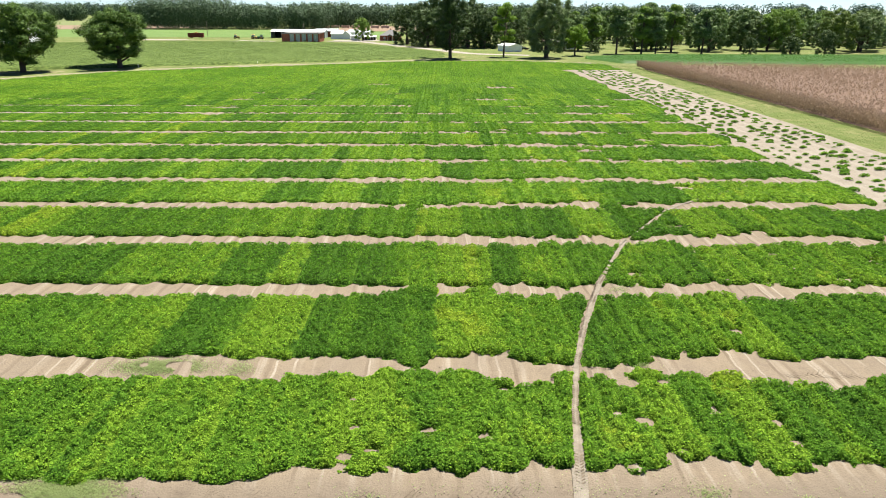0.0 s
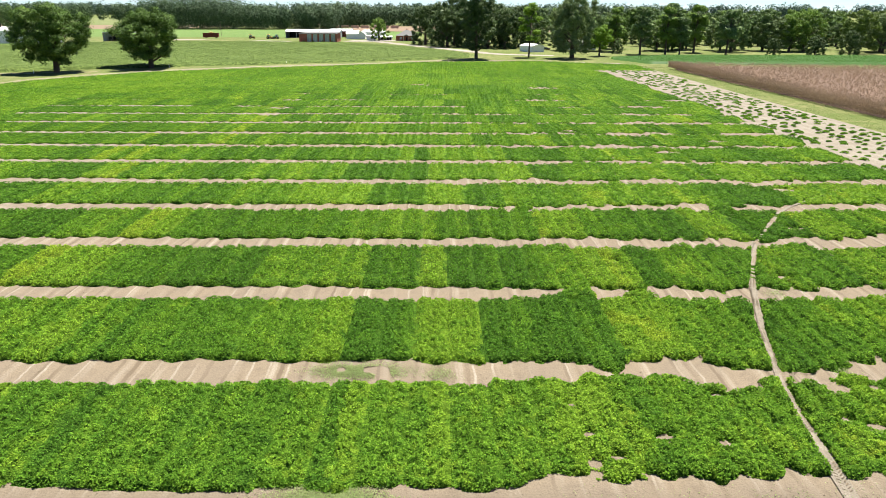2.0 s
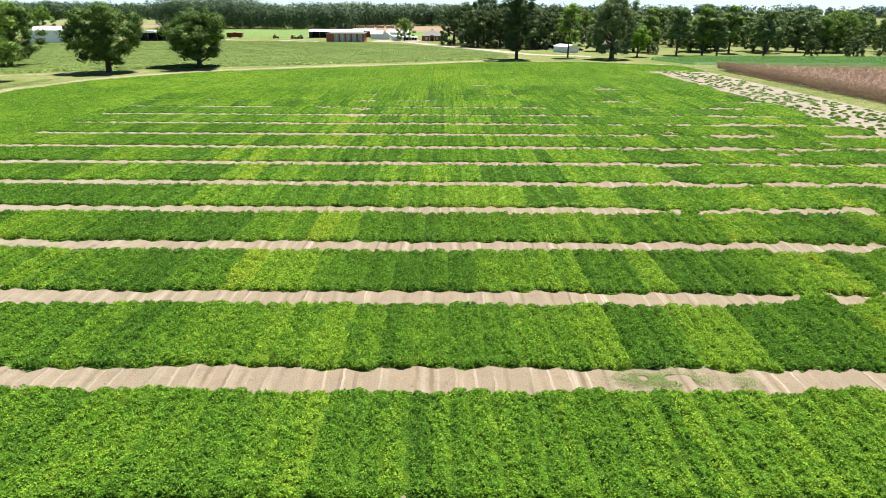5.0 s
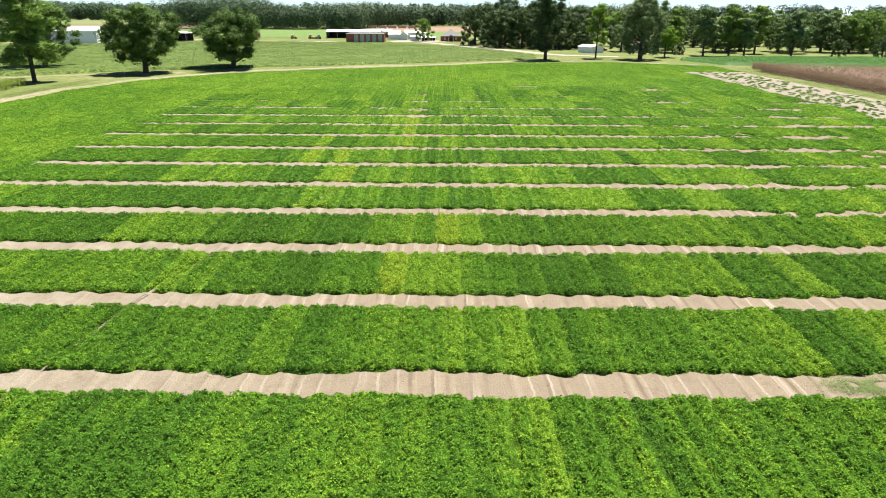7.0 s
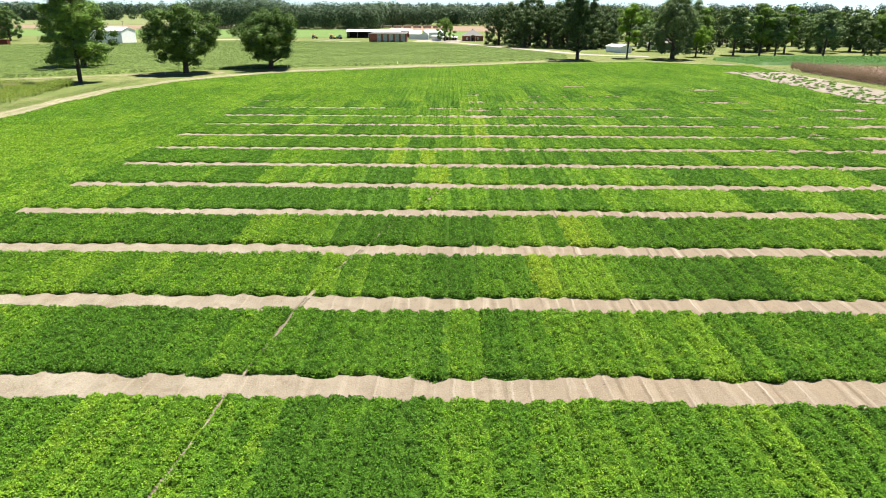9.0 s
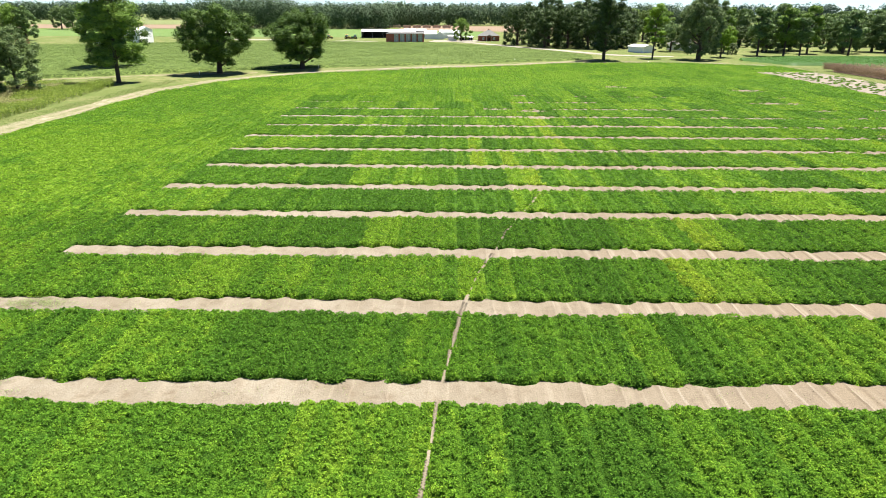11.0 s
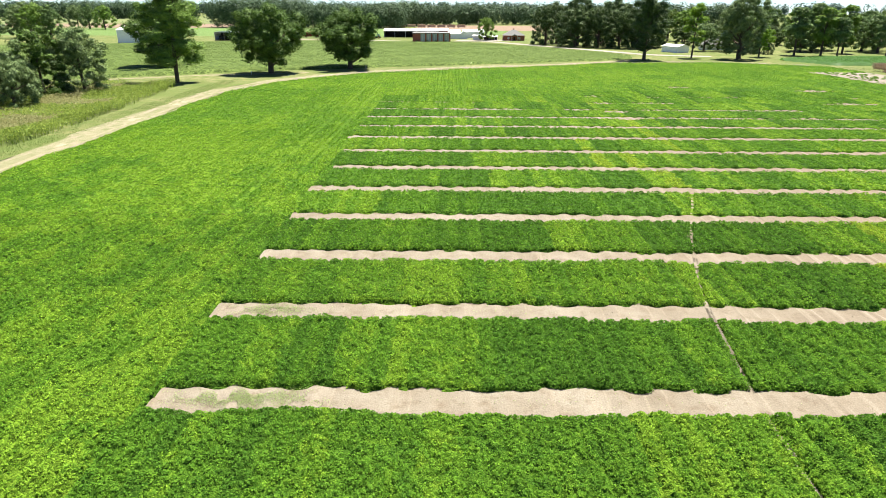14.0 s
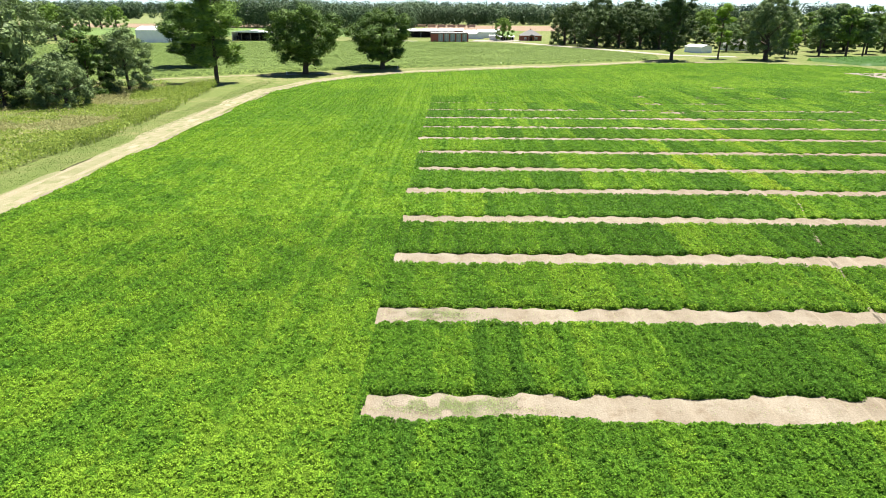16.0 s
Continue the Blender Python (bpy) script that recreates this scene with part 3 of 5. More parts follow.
def furrow_gap(x, y):
    """0 to 1: how far the canopy opens over the furrows along the rows."""
    p, t = plot_of(x, y)
    solid = (x < LEFT_END) | (t > 14)
    wave = 0.13 * (vnoise(x, y, 0.4, 41) - 0.5)
    u = np.abs(np.mod(x + wave - LEFT_END + ROW / 2, ROW) - ROW / 2)
    w = np.abs(np.mod(x + wave - LEFT_END, ROW) - ROW / 2)
    a = hash01(np.round((x - LEFT_END) / ROW).astype(np.int64), t, 23)
    b = hash01(np.floor((x - LEFT_END) / ROW).astype(np.int64), t, 24)
    ridged = ((x > -27.0) & (x < -1.6)) | (x > 3.4)
    strong = np.where(solid, 0.60, np.where(ridged, 0.70 + 0.6 * a, 0.15 + 0.55 * a))
    weak = np.where(solid, 0.42, np.where(ridged, 0.20 + 0.5 * b, 0.12 + 0.5 * b))
    patchy = 0.25 + 1.3 * vnoise(x * 1.5, y, 0.5, 42)
    return np.clip(patchy * np.maximum(strong * np.clip(1.1 - u / 0.12, 0, 1), weak * np.clip(1.05 - w / 0.09, 0, 1)), 0, 1)


TRAMLINES = [(-51.4, 0.30), (-44.2, 0.26), (-42.6, 0.26), (-54.9, 0.18)]


def tram_gap(x, y):
    """0 to 1: how far wheel tracks open the solid rows."""
    gap = 0.0
    for tx, deep in TRAMLINES:
        gap = np.maximum(gap, 3.0 * deep * np.clip(1.1 - np.abs(x - tx - 0.25 * (vnoise(y, y * 0, 14.0, 34) - 0.5)) / 0.16, 0, 1))
    return np.clip(gap, 0, 1)


def canopy_height(x, y, d):
    dip = 0.20 * furrow_gap(x, y)
    for tx, deep in TRAMLINES:
        dip = dip + deep * 0.6 * np.clip(1 - np.abs(x - tx - 0.25 * (vnoise(y, y * 0, 14.0, 34) - 0.5)) / 0.16, 0, 1)
    rise = np.clip(d / 0.26, 0, 1)
    rise = np.sqrt(np.clip(1 - (1 - rise) ** 2, 0, 1))
    h = np.interp(y, [18, 36, 60, 80], [0.19, 0.15, 0.12, 0.16]) + 0.04 * (vnoise(x, y, 2.5, 24) - 0.5) + 0.05 * (vnoise(x, y, 0.38, 25) - 0.5) - dip
    return np.where(d > 0, np.maximum(rise * h, 0.03), -0.09)


def clumps(x, y, size, seed):
    """Rounded leaf clumps about a size apart: rise, 1 on a clump's crown to 0 in the creases, and its slope in x and y."""
    i, j = np.floor(x / size).astype(np.int64), np.floor(y / size).astype(np.int64)
    best = np.full(x.shape, 9.0)
    bx, by = np.zeros(x.shape), np.zeros(x.shape)
    for a in (-1, 0, 1):
        for b in (-1, 0, 1):
            dx = x / size - (i + a + 0.1 + 0.8 * hash01(i + a, j + b, seed))
            dy = y / size - (j + b + 0.1 + 0.8 * hash01(i + a, j + b, seed + 1))
            r = dx * dx + dy * dy
            near = r < best
            best, bx, by = np.where(near, r, best), np.where(near, dx, bx), np.where(near, dy, by)
    return np.clip(1 - best / 0.55, 0, 1), -2 * bx / (0.55 * size), -2 * by / (0.55 * size)


def canopy(x0, x1, y0, y1, step, leaf_density, leaf_size, seed):
    """Canopy surface and leaf sprays over a rectangle: (verts, quads, tone) twice."""
    xs, ys = np.linspace(x0, x1, round((x1 - x0) / step) + 1), np.linspace(y0, y1, round((y1 - y0) / step) + 1)
    gx, gy = np.meshgrid(xs, ys)
    d = canopy_depth(gx, gy)
    gz = canopy_height(gx, gy, d)
    nx = len(xs)
    rr, cc = np.meshgrid(np.arange(len(ys) - 1), np.arange(nx - 1), indexing="ij")
    b = (rr * nx + cc).ravel()
    cells = np.stack([b, b + 1, b + nx + 1, b + nx], 1)
    live = (d > 0).ravel()[cells].any(1)
    cells = cells[live]
    if not len(cells):
        return None
    tones = tone(gx.ravel()[cells[:, 0]] + step / 2, gy.ravel()[cells[:, 0]] + step / 2)
    used, inv = np.unique(cells, return_inverse=True)
    verts = np.stack([gx, gy, np.where(d > 0, np.maximum(gz + 0.05 * (vnoise(gx, gy, 0.12, 26) - 0.5) - np.clip(0.10 - leaf_size * 0.45, 0.04, 0.08), 0.04), gz)], -1).reshape(-1, 3)[used]
    surface = (verts, inv.reshape(cells.shape), tones)
    rng = np.random.default_rng(seed)
    n = int((x1 - x0) * (y1 - y0) * leaf_density)
    lx, ly = rng.uniform(x0, x1, n), rng.uniform(y0, y1, n)
    ld = canopy_depth(lx, ly)
    ok = (ld > 0.02) & (rng.random(n) > 0.85 * np.maximum(furrow_gap(lx, ly), tram_gap(lx, ly)))
    hang = (ld > 0.0) & (ld < 0.13) & (n > 0)
    ex, ey, ed = (np.concatenate([a[hang]] * 2) for a in (lx, ly, ld))
    lx, ly, ld = lx[ok], ly[ok], ld[ok]
    size = max(0.150, 2.2 * leaf_size)
    rise, sx, sy = clumps(lx + 0.05 * (vnoise(lx, ly, 0.09, 43) - 0.5), ly + 0.05 * (vnoise(lx, ly, 0.09, 44) - 0.5), size, 45)
    plant, px, py = clumps(lx + 0.2 * (vnoise(lx, ly, 0.2, 53) - 0.5), ly + 0.2 * (vnoise(lx, ly, 0.2, 54) - 0.5), 0.40 if leaf_size < 0.056 else 0.50, 55)
    ok = rng.random(len(lx)) < (0.05 + 1.1 * np.clip(1.7 * rise - 0.42, 0, 1)) * np.clip((0.45 if leaf_size < 0.056 else 0.20) + 1.2 * plant, 0, 1)
    lx, ly, ld, rise, sx, sy, plant, px, py = (a[ok] for a in (lx, ly, ld, rise, sx, sy, plant, px, py))
    sx, sy = sx + 0.9 * px, sy + 0.9 * py
    bulge = 0.62 * size
    top = canopy_height(lx, ly, ld) + (bulge * (rise - 0.75) + 0.08 * (plant - 0.7)) * np.clip(ld / 0.2, 0.3, 1) - rng.uniform(0, 0.75, len(lx)) ** 2 * leaf_size * 1.2
    low = canopy_height(ex, ey, ed) * rng.uniform(0.1, 1.0, len(ex))
    lx, ly = np.concatenate([lx, ex]), np.concatenate([ly, ey])
    c = np.stack([lx, ly, np.concatenate([top, low])], -1)
    slope = np.stack([np.concatenate([-bulge * sx, rng.normal(0, 0.5, len(ex))]), np.concatenate([-bulge * sy, rng.normal(0, 0.5, len(ex))]), np.ones(len(lx))], -1)
    lv, lq = blades(c, slope, leaf_size * rng.uniform(0.65, 1.35, len(c)), rng, 0.95, 0.50)
    return surface, (lv, lq, tone(lx, ly))


def peanut_block(name, label, category, x0, x1, y0, y1, step, density, size, seed, group="", kind=""):
    made = canopy(x0, x1, y0, y1, step, density, size, seed)
    if made is None:
        return None
    (v, q, t), (lv, lq, lt) = made
    # the surface takes the shade-darkened copies of the leaf tones
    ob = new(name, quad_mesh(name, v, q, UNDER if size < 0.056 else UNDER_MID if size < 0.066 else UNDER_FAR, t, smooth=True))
    tagged(ob, label, category, group, kind)
    if len(lv):
        part("leaves", quad_mesh("leaves", lv, lq, PEANUT, lt), ob, kind="stuff")
    return ob


TONE_WORDS = ["deep green", "mid green", "fresh green", "light green", "yellowish green"]
seed = 100
for k in range(0, 4):
    y0, y1 = ALLEY0 + PERIOD * (k - 1), ALLEY0 + PERIOD * k
    density, size, step = [(1750, 0.050, 0.115), (1550, 0.052, 0.13), (1150, 0.057, 0.15), (850, 0.064, 0.16)][k]
    for p in range(0, 68):
        x0 = LEFT_END + ROW * p
        if x0 > [10.5, 14.5, 18.5, 20.2][k]:
            break
        seed += 1
        word = TONE_WORDS[int(TONE_CODE[k][p])]
        peanut_block("peanut_plot", f"{word} leafy peanut plot on sandy soil between alleys", "crop plot", x0, x0 + ROW, y0, y1, ROW / round(ROW / step), density, size, seed, "peanut trial plots")
    peanut_block("peanut_border", "solid green peanut rows beside the trial plots", "crop", -59.2, LEFT_END, y0, y1, step, density, size, 50 + k, kind="stuff")
# nearest strip, under the camera
peanut_block("peanut_strip", "green peanut strip nearest the sandy headland", "crop", -59.2, 12, 4.2, ALLEY0 - PERIOD, 0.13, 700, 0.055, 61, kind="stuff")
for k in range(4, 14):
    y0, y1 = ALLEY0 + PERIOD * (k - 1), ALLEY0 + PERIOD * k
    peanut_block("peanut_strip", "mixed green peanut plots in one strip between alleys", "crop strip", -59.2, BARE_LEFT + 1, y0, y1, 0.19 if k > 4 else 0.17, 600 if k == 4 else 400 if k < 9 else 170, 0.070 if k == 4 else 0.078 if k < 9 else 0.092, 70 + k, "far peanut strips", kind="stuff")
peanut_block("peanut_field", "wide bright green peanut field beyond the trial plots", "crop field", -59.2, 28.5, ALLEY0 + PERIOD * 13, 119.2, 0.28, 90, 0.095, 90, kind="stuff")

# ---- other crops ----
def crop_patch(name, label, poly, step, height, density, size, mat, seed, under=None, bump=0.25):
    xs = np.arange(min(p[0] for p in poly), max(p[0] for p in poly), step)
    ys = np.arange(min(p[1] for p in poly), max(p[1] for p in poly), step)
    gx, gy = np.meshgrid(xs, ys)
    wob = 0.6 * (vnoise(gx, gy, 3.0, seed) - 0.5)
    ins = inside(gx + wob, gy + wob, poly)
    gz = np.where(ins, height * (0.8 + bump * (vnoise(gx, gy, 0.9, seed + 1) - 0.5) + bump * (vnoise(gx, gy, 4.0, seed + 2) - 0.5)), -0.1)
    nx = len(xs)
    rr, cc = np.meshgrid(np.arange(len(ys) - 1), np.arange(nx - 1), indexing="ij")
    b = (rr * nx + cc).ravel()
    cells = np.stack([b, b + 1, b + nx + 1, b + nx], 1)
    cells = cells[ins.ravel()[cells].any(1)]
    used, inv = np.unique(cells, return_inverse=True)
    surface = np.stack([gx, gy, gz], -1).reshape(-1, 3)[used]
    ob = new(name, quad_mesh(name, surface, inv.reshape(cells.shape), [under or mat], smooth=True))
    tagged(ob, label, "crop field", kind="stuff")
    rng = np.random.default_rng(seed)
    n = int((xs[-1] - xs[0]) * (ys[-1] - ys[0]) * density)
    x, y = rng.uniform(xs[0], xs[-1], n), rng.uniform(ys[0], ys[-1], n)
    wob = 0.6 * (vnoise(x, y, 3.0, seed) - 0.5)
    ok = inside(x + wob, y + wob, poly)
    x, y = x[ok], y[ok]
    z = height * rng.uniform(0.78, 1.15, len(x))
    v, q = blades(np.stack([x, y, z], -1), np.tile((0, 0, 0.8), (len(x), 1)), size * rng.uniform(0.6, 1.3, len(x)), rng, 0.7, 0.8)
    part("leaves", quad_mesh("leaves", v, q, [mat]), ob, kind="stuff")
    return ob


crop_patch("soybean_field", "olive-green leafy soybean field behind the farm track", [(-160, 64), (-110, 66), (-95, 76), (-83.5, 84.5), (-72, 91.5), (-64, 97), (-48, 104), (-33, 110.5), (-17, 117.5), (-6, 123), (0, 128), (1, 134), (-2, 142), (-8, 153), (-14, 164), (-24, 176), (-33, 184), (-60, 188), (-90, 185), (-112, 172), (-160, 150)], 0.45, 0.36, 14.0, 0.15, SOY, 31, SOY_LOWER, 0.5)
crop_patch("green_crop_strip", "blue-green leafy crop strip between corn and trees", [(27.5, 126), (31, 114.5), (60, 112.5), (140, 112), (140, 131), (60, 133), (40, 132)], 0.6, 0.40, 16.0, 0.17, SOY_DEEP, 37)


def corn_field():
    poly_x, poly_y = (32.2, 96.0), (14.0, 104.0)
    skew = lambda x, y: (x - (y - 46) * 0.022, y - (x - 32) * 0.2 * (y / 104) ** 2)
    rng = np.random.default_rng(41)
    ob = thing("corn_field", "dry brown corn ready for harvest", "crop field", kind="stuff")
    step = 0.7
    xs, ys = np.arange(poly_x[0] + 0.5, poly_x[1], step), np.arange(poly_y[0], poly_y[1] - 0.4, step)
    gx, gy = np.meshgrid(xs, ys)
    gz = 0.58 + 0.10 * vnoise(gx, gy, 1.0, 42) + 0.10 * vnoise(gx, gy, 8.0, 43)
    edge = (gx < xs[0] + 0.3) | (gy < ys[0] + 0.3) | (gy > ys[-1] - 0.3) | (gx > xs[-1] - 0.3)
    gz = np.where(edge, 0.0, gz)
    gx, gy = skew(gx, gy)
    nx = len(xs)
    rr, cc = np.meshgrid(np.arange(len(ys) - 1), np.arange(nx - 1), indexing="ij")
    b = (rr * nx + cc).ravel()
    # filler sheet below the leaf tops, its dark brown standing for inner shade
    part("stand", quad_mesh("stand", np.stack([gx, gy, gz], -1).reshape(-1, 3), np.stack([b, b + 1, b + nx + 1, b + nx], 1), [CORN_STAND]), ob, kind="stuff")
    # stalks: the outer rows dense, the rest a thinner scatter of tops
    n1, n2 = 9000, 26000
    x = np.concatenate([poly_x[0] + np.round(rng.exponential(0.9, n1) / 0.40) * 0.40 + rng.normal(0, 0.05, n1), rng.uniform(poly_x[0], 70, n2)])
    y = np.concatenate([rng.uniform(*poly_y, n1), rng.uniform(*poly_y, n2)])
    x, y = skew(x, y)
    n = n1 + n2
    tall = rng.uniform(0.95, 1.28, n)
    per = 7
    c = np.repeat(np.stack([x, y, np.zeros(n)], -1), per, 0)
    f = np.tile(np.linspace(0.35, 1.0, per), n)
    c[:, 2] = np.repeat(tall, per) * f + rng.normal(0, 0.03, n * per)
    c[:, :2] += rng.normal(0, 0.09, (n * per, 2))
    keep = (np.repeat(np.arange(n) < n1, per)) | (f > 0.7)
    c = c[keep]
    nm = rng.normal(0, 1, c.shape) * (1, 1, 0.4)
    v, q = blades(c, nm, rng.uniform(0.15, 0.31, len(c)), rng, 0.32, 0.3)
    part("leaves", quad_mesh("leaves", v, q, [CORN]), ob, kind="stuff")


corn_field()


def bush_mesh(name, rng, radius, height, count, size, mats, tones):
    a, r = rng.uniform(0, 2 * np.pi, count), radius * np.sqrt(rng.uniform(0, 1, count))
    r = r * (0.8 + 0.3 * np.sin(3 * a + rng.uniform(0, 6)) * rng.uniform(0, 1))
    z = height * np.sqrt(np.clip(1 - (r / (1.15 * radius)) ** 2, 0, 1)) * rng.uniform(0.1, 1.05, count)
    c = np.stack([r * np.cos(a), r * np.sin(a), z + 0.01], -1)
    nm = np.stack([np.cos(a) * r / radius, np.sin(a) * r / radius, np.full(count, 0.9)], -1)
    v, q = leaves(c, nm, size * rng.uniform(0.7, 1.3, count), rng, 0.8, 0.5)
    return quad_mesh(name, v, q, mats, np.full(count, tones))


def spaced_plants():
    rng = np.random.default_rng(51)
    kinds = [bush_mesh("peanut_plant", rng, rng.uniform(0.28, 0.40), 0.20, 260, 0.088, PEANUT, int(rng.choice([0, 1, 1, 2]))) for _ in range(6)]
    far = []
    for row in range(7):
        y = 25.0
        while y < 97:
            y += rng.uniform(0.60, 1.15)
            x = BARE_LEFT + 0.7 + row * 1.0 + rng.normal(0, 0.16)
            if rng.random() < (0.16 if y < 70 else 0.35) + 0.25 * (row == 6) or y < 26 + 1.4 * row:
                continue
            s = rng.uniform(0.36, 0.88)
            at = Matrix.LocRotScale((x * UNIT, y * UNIT, -0.05), Euler((0, 0, rng.uniform(-0.4, 0.4))), (1.35 * s, 0.85 * s, s))
            if y > 62:
                far.append((x, y, s))
                continue
            ob = new("peanut_plant", kinds[int(rng.integers(6))])
            ob.matrix_basis = at
            tagged(ob, "low round green peanut plant standing alone on bare sand", "plant", "spaced peanut plants")
    pieces = []
    for x, y, s in far:
        n = 110
        a, r = rng.uniform(0, 2 * np.pi, n), np.sqrt(rng.uniform(0, 1, n))
        c = np.stack([x + 0.46 * s * r * np.cos(a), y + 0.30 * s * r * np.sin(a), 0.20 * s * np.sqrt(1 - 0.8 * r * r) * rng.uniform(0.2, 1, n)], -1)
        pieces.append(blades(c, np.tile((0, 0, 1.0), (n, 1)), rng.uniform(0.07, 0.13, n), rng, 0.9, 0.5))
    v, q = joined(pieces)
    ob = new("peanut_plants", quad_mesh("peanut_plants", v, q, [PEANUT[1]]))
    tagged(ob, "far rows of separate low peanut plants on bare sand", "plants", kind="stuff")


spaced_plants()


def weeds():
    """A rough, lumpy growth of leafy weeds with thin straw-like stems standing out of it."""
    rng = np.random.default_rng(61)
    n = 240000
    x, y = -63.2 - 37 * rng.uniform(0, 1, n) ** 1.3, rng.uniform(14, 79, n)
    edge = np.interp(y, [14, 35, 46, 57, 77, 79], [-64.2, -63.9, -63.4, -64.0, -66.6, -68])
    lump = 0.6 * vnoise(x, y, 5.0, 62) + 0.4 * vnoise(x, y, 1.3, 64)
    ok = (x < edge + 0.6 * (vnoise(x, y, 1.5, 63) - 0.5)) & (rng.random(n) < 0.25 + 1.2 * lump)
    x, y, lump, edge = x[ok], y[ok], lump[ok], edge[ok]
    n = len(x)
    tall = 0.08 + 0.70 * lump ** 2 + 0.42 * np.clip((y - 30) / 14, 0.25, 1) * np.clip((x - edge + 3.5) / 2.0, 0, 1)
    stem = rng.random(n) < 0.11
    c = np.stack([x, y, tall * rng.uniform(0.35, 1.0, n) - 0.08], -1)[~stem]
    straw = (0.7 * vnoise(x, y, 3.5, 67) + 0.3 * vnoise(x, y, 0.8, 68) > 0.56) & (x < edge - 2.2)
    index = np.concatenate([straw[~stem], straw[stem]]).astype(int)
    leafy = blades(c, np.tile((0, 0, 0.8), (len(c), 1)), rng.uniform(0.10, 0.27, len(c)), rng, 0.5, 0.6)
    x, y, tall = x[stem], y[stem], tall[stem] * rng.uniform(0.8, 1.35, int(stem.sum()))
    n = len(x)
    a, w = rng.uniform(0, 2 * np.pi, n), rng.uniform(0.012, 0.03, n)
    lean = rng.normal(0, 0.35, (n, 2)) * tall[:, None]
    dx, dy = np.cos(a) * w, np.sin(a) * w
    low = np.full(n, -0.1)
    v = np.stack([np.stack([x - dx, y - dy, low], -1), np.stack([x + dx, y + dy, low], -1), np.stack([x + lean[:, 0], y + lean[:, 1], tall], -1)], 1).reshape(-1, 3)
    v, q = joined([leafy, (v, np.arange(3 * n).reshape(-1, 3))])
    ob = new("tall_weeds", quad_mesh("tall_weeds", v, q, [WEED, STRAW], index))
    tagged(ob, "rough patch of tall green and straw-coloured weeds", "weeds", kind="stuff")


weeds()


def verge_grass():
    """Short mown grass blades on the verges nearest the fields."""
    rng = np.random.default_rng(65)
    n1, n2 = 42000, 16000
    x = np.concatenate([rng.uniform(25.4, 32.6, n1), rng.uniform(-63.6, -61.4, n2)])
    y = np.concatenate([18 + 92 * rng.uniform(0, 1, n1) ** 1.3, rng.uniform(14, 84, n2)])
    keep = rng.random(n1 + n2) < 0.35 + 0.9 * vnoise(x, y, 1.6, 66)
    x, y = x[keep], y[keep]
    n = len(x)
    c = np.stack([x, y, -0.08 + rng.uniform(0.0, 0.05, n)], -1)
    v, q = blades(c, np.tile((0, 0, 0.7), (n, 1)), rng.uniform(0.05, 0.13, n), rng, 0.35, 0.7)
    ob = new("verge_grass", quad_mesh("verge_grass", v, q, [BLADE]))
    tagged(ob, "short mown grass blades on the field verges", "grass", kind="stuff")


verge_grass()


def alley_weeds():
    """Thin weeds and grass tufts on the bare alleys."""
    rng = np.random.default_rng(71)
    spots_at = [(-6.9, 13.6, 1.15, 0.36, 9000), (-4.9, 13.5, 0.40, 0.38, 900), (-6.9, 9.25, 1.1, 0.42, 9500), (-39.0, 13.6, 1.7, 0.45, 6500), (-39.6, 18.2, 1.4, 0.40, 3500), (5.0, 13.75, 0.35, 0.3, 700), (5.6, 18.2, 0.4, 0.3, 600), (-31.0, 13.6, 4.5, 0.4, 260), (-20.0, 13.6, 6.0, 0.4, 130), (-34.0, 18.1, 5.0, 0.4, 500), (-36.0, 22.8, 4.0, 0.4, 500), (3.0, 9.3, 5.0, 0.4, 900), (-1.5, 9.0, 0.5, 0.25, 500), (4.9, 9.2, 0.3, 0.2, 350), (6.6, 9.0, 0.2, 0.15, 260), (1.3, 27.3, 0.5, 0.3, 400)]
    at = np.concatenate([np.stack([rng.normal(x, a * 0.5, n), rng.normal(y, b * 0.5, n)], -1) for x, y, a, b, n in spots_at])
    at = at[vnoise(at[:, 0], at[:, 1], 0.35, 72) > 0.3]
    n = len(at)
    c = np.c_[at, rng.uniform(0.0, 0.035, n)]
    v, q = blades(c, np.tile((0, 0, 1.0), (n, 1)), rng.uniform(0.025, 0.05, n), rng, 0.5, 0.35)
    ob = new("alley_weeds", quad_mesh("alley_weeds", v, q, [ALLEY_GRASS]))
    tagged(ob, "thin weeds and grass tufts on bare sandy alleys", "weeds", kind="stuff")


alley_weeds()


def soil_height(x, y):
    x, y = np.asarray(x, float), np.asarray(y, float)
    return 0.6 * (0.035 * np.clip((y - 9.2) / 0.6, 0, 1) * np.cos(2 * np.pi * x / 0.915) * (0.5 + vnoise(x, y * 0.05, 1.8, 4)) + 0.05 * vnoise(x, y, 0.7, 6)) - 0.03


PATH_SAND = plain_material("pale_path_sand", (0.125, 0.104, 0.080), (0.225, 0.198, 0.156), 2.2, 0.95, bump=0.03)
ribbon("foot_path", [(2.25, 7.4)] + [(x, y) for y, x in zip(*PATH_A) if y < 31], 0.19, 0.016, PATH_SAND, "pale sandy wheel path worn through the peanut plots", "path", 0.16, 12, base=soil_height)


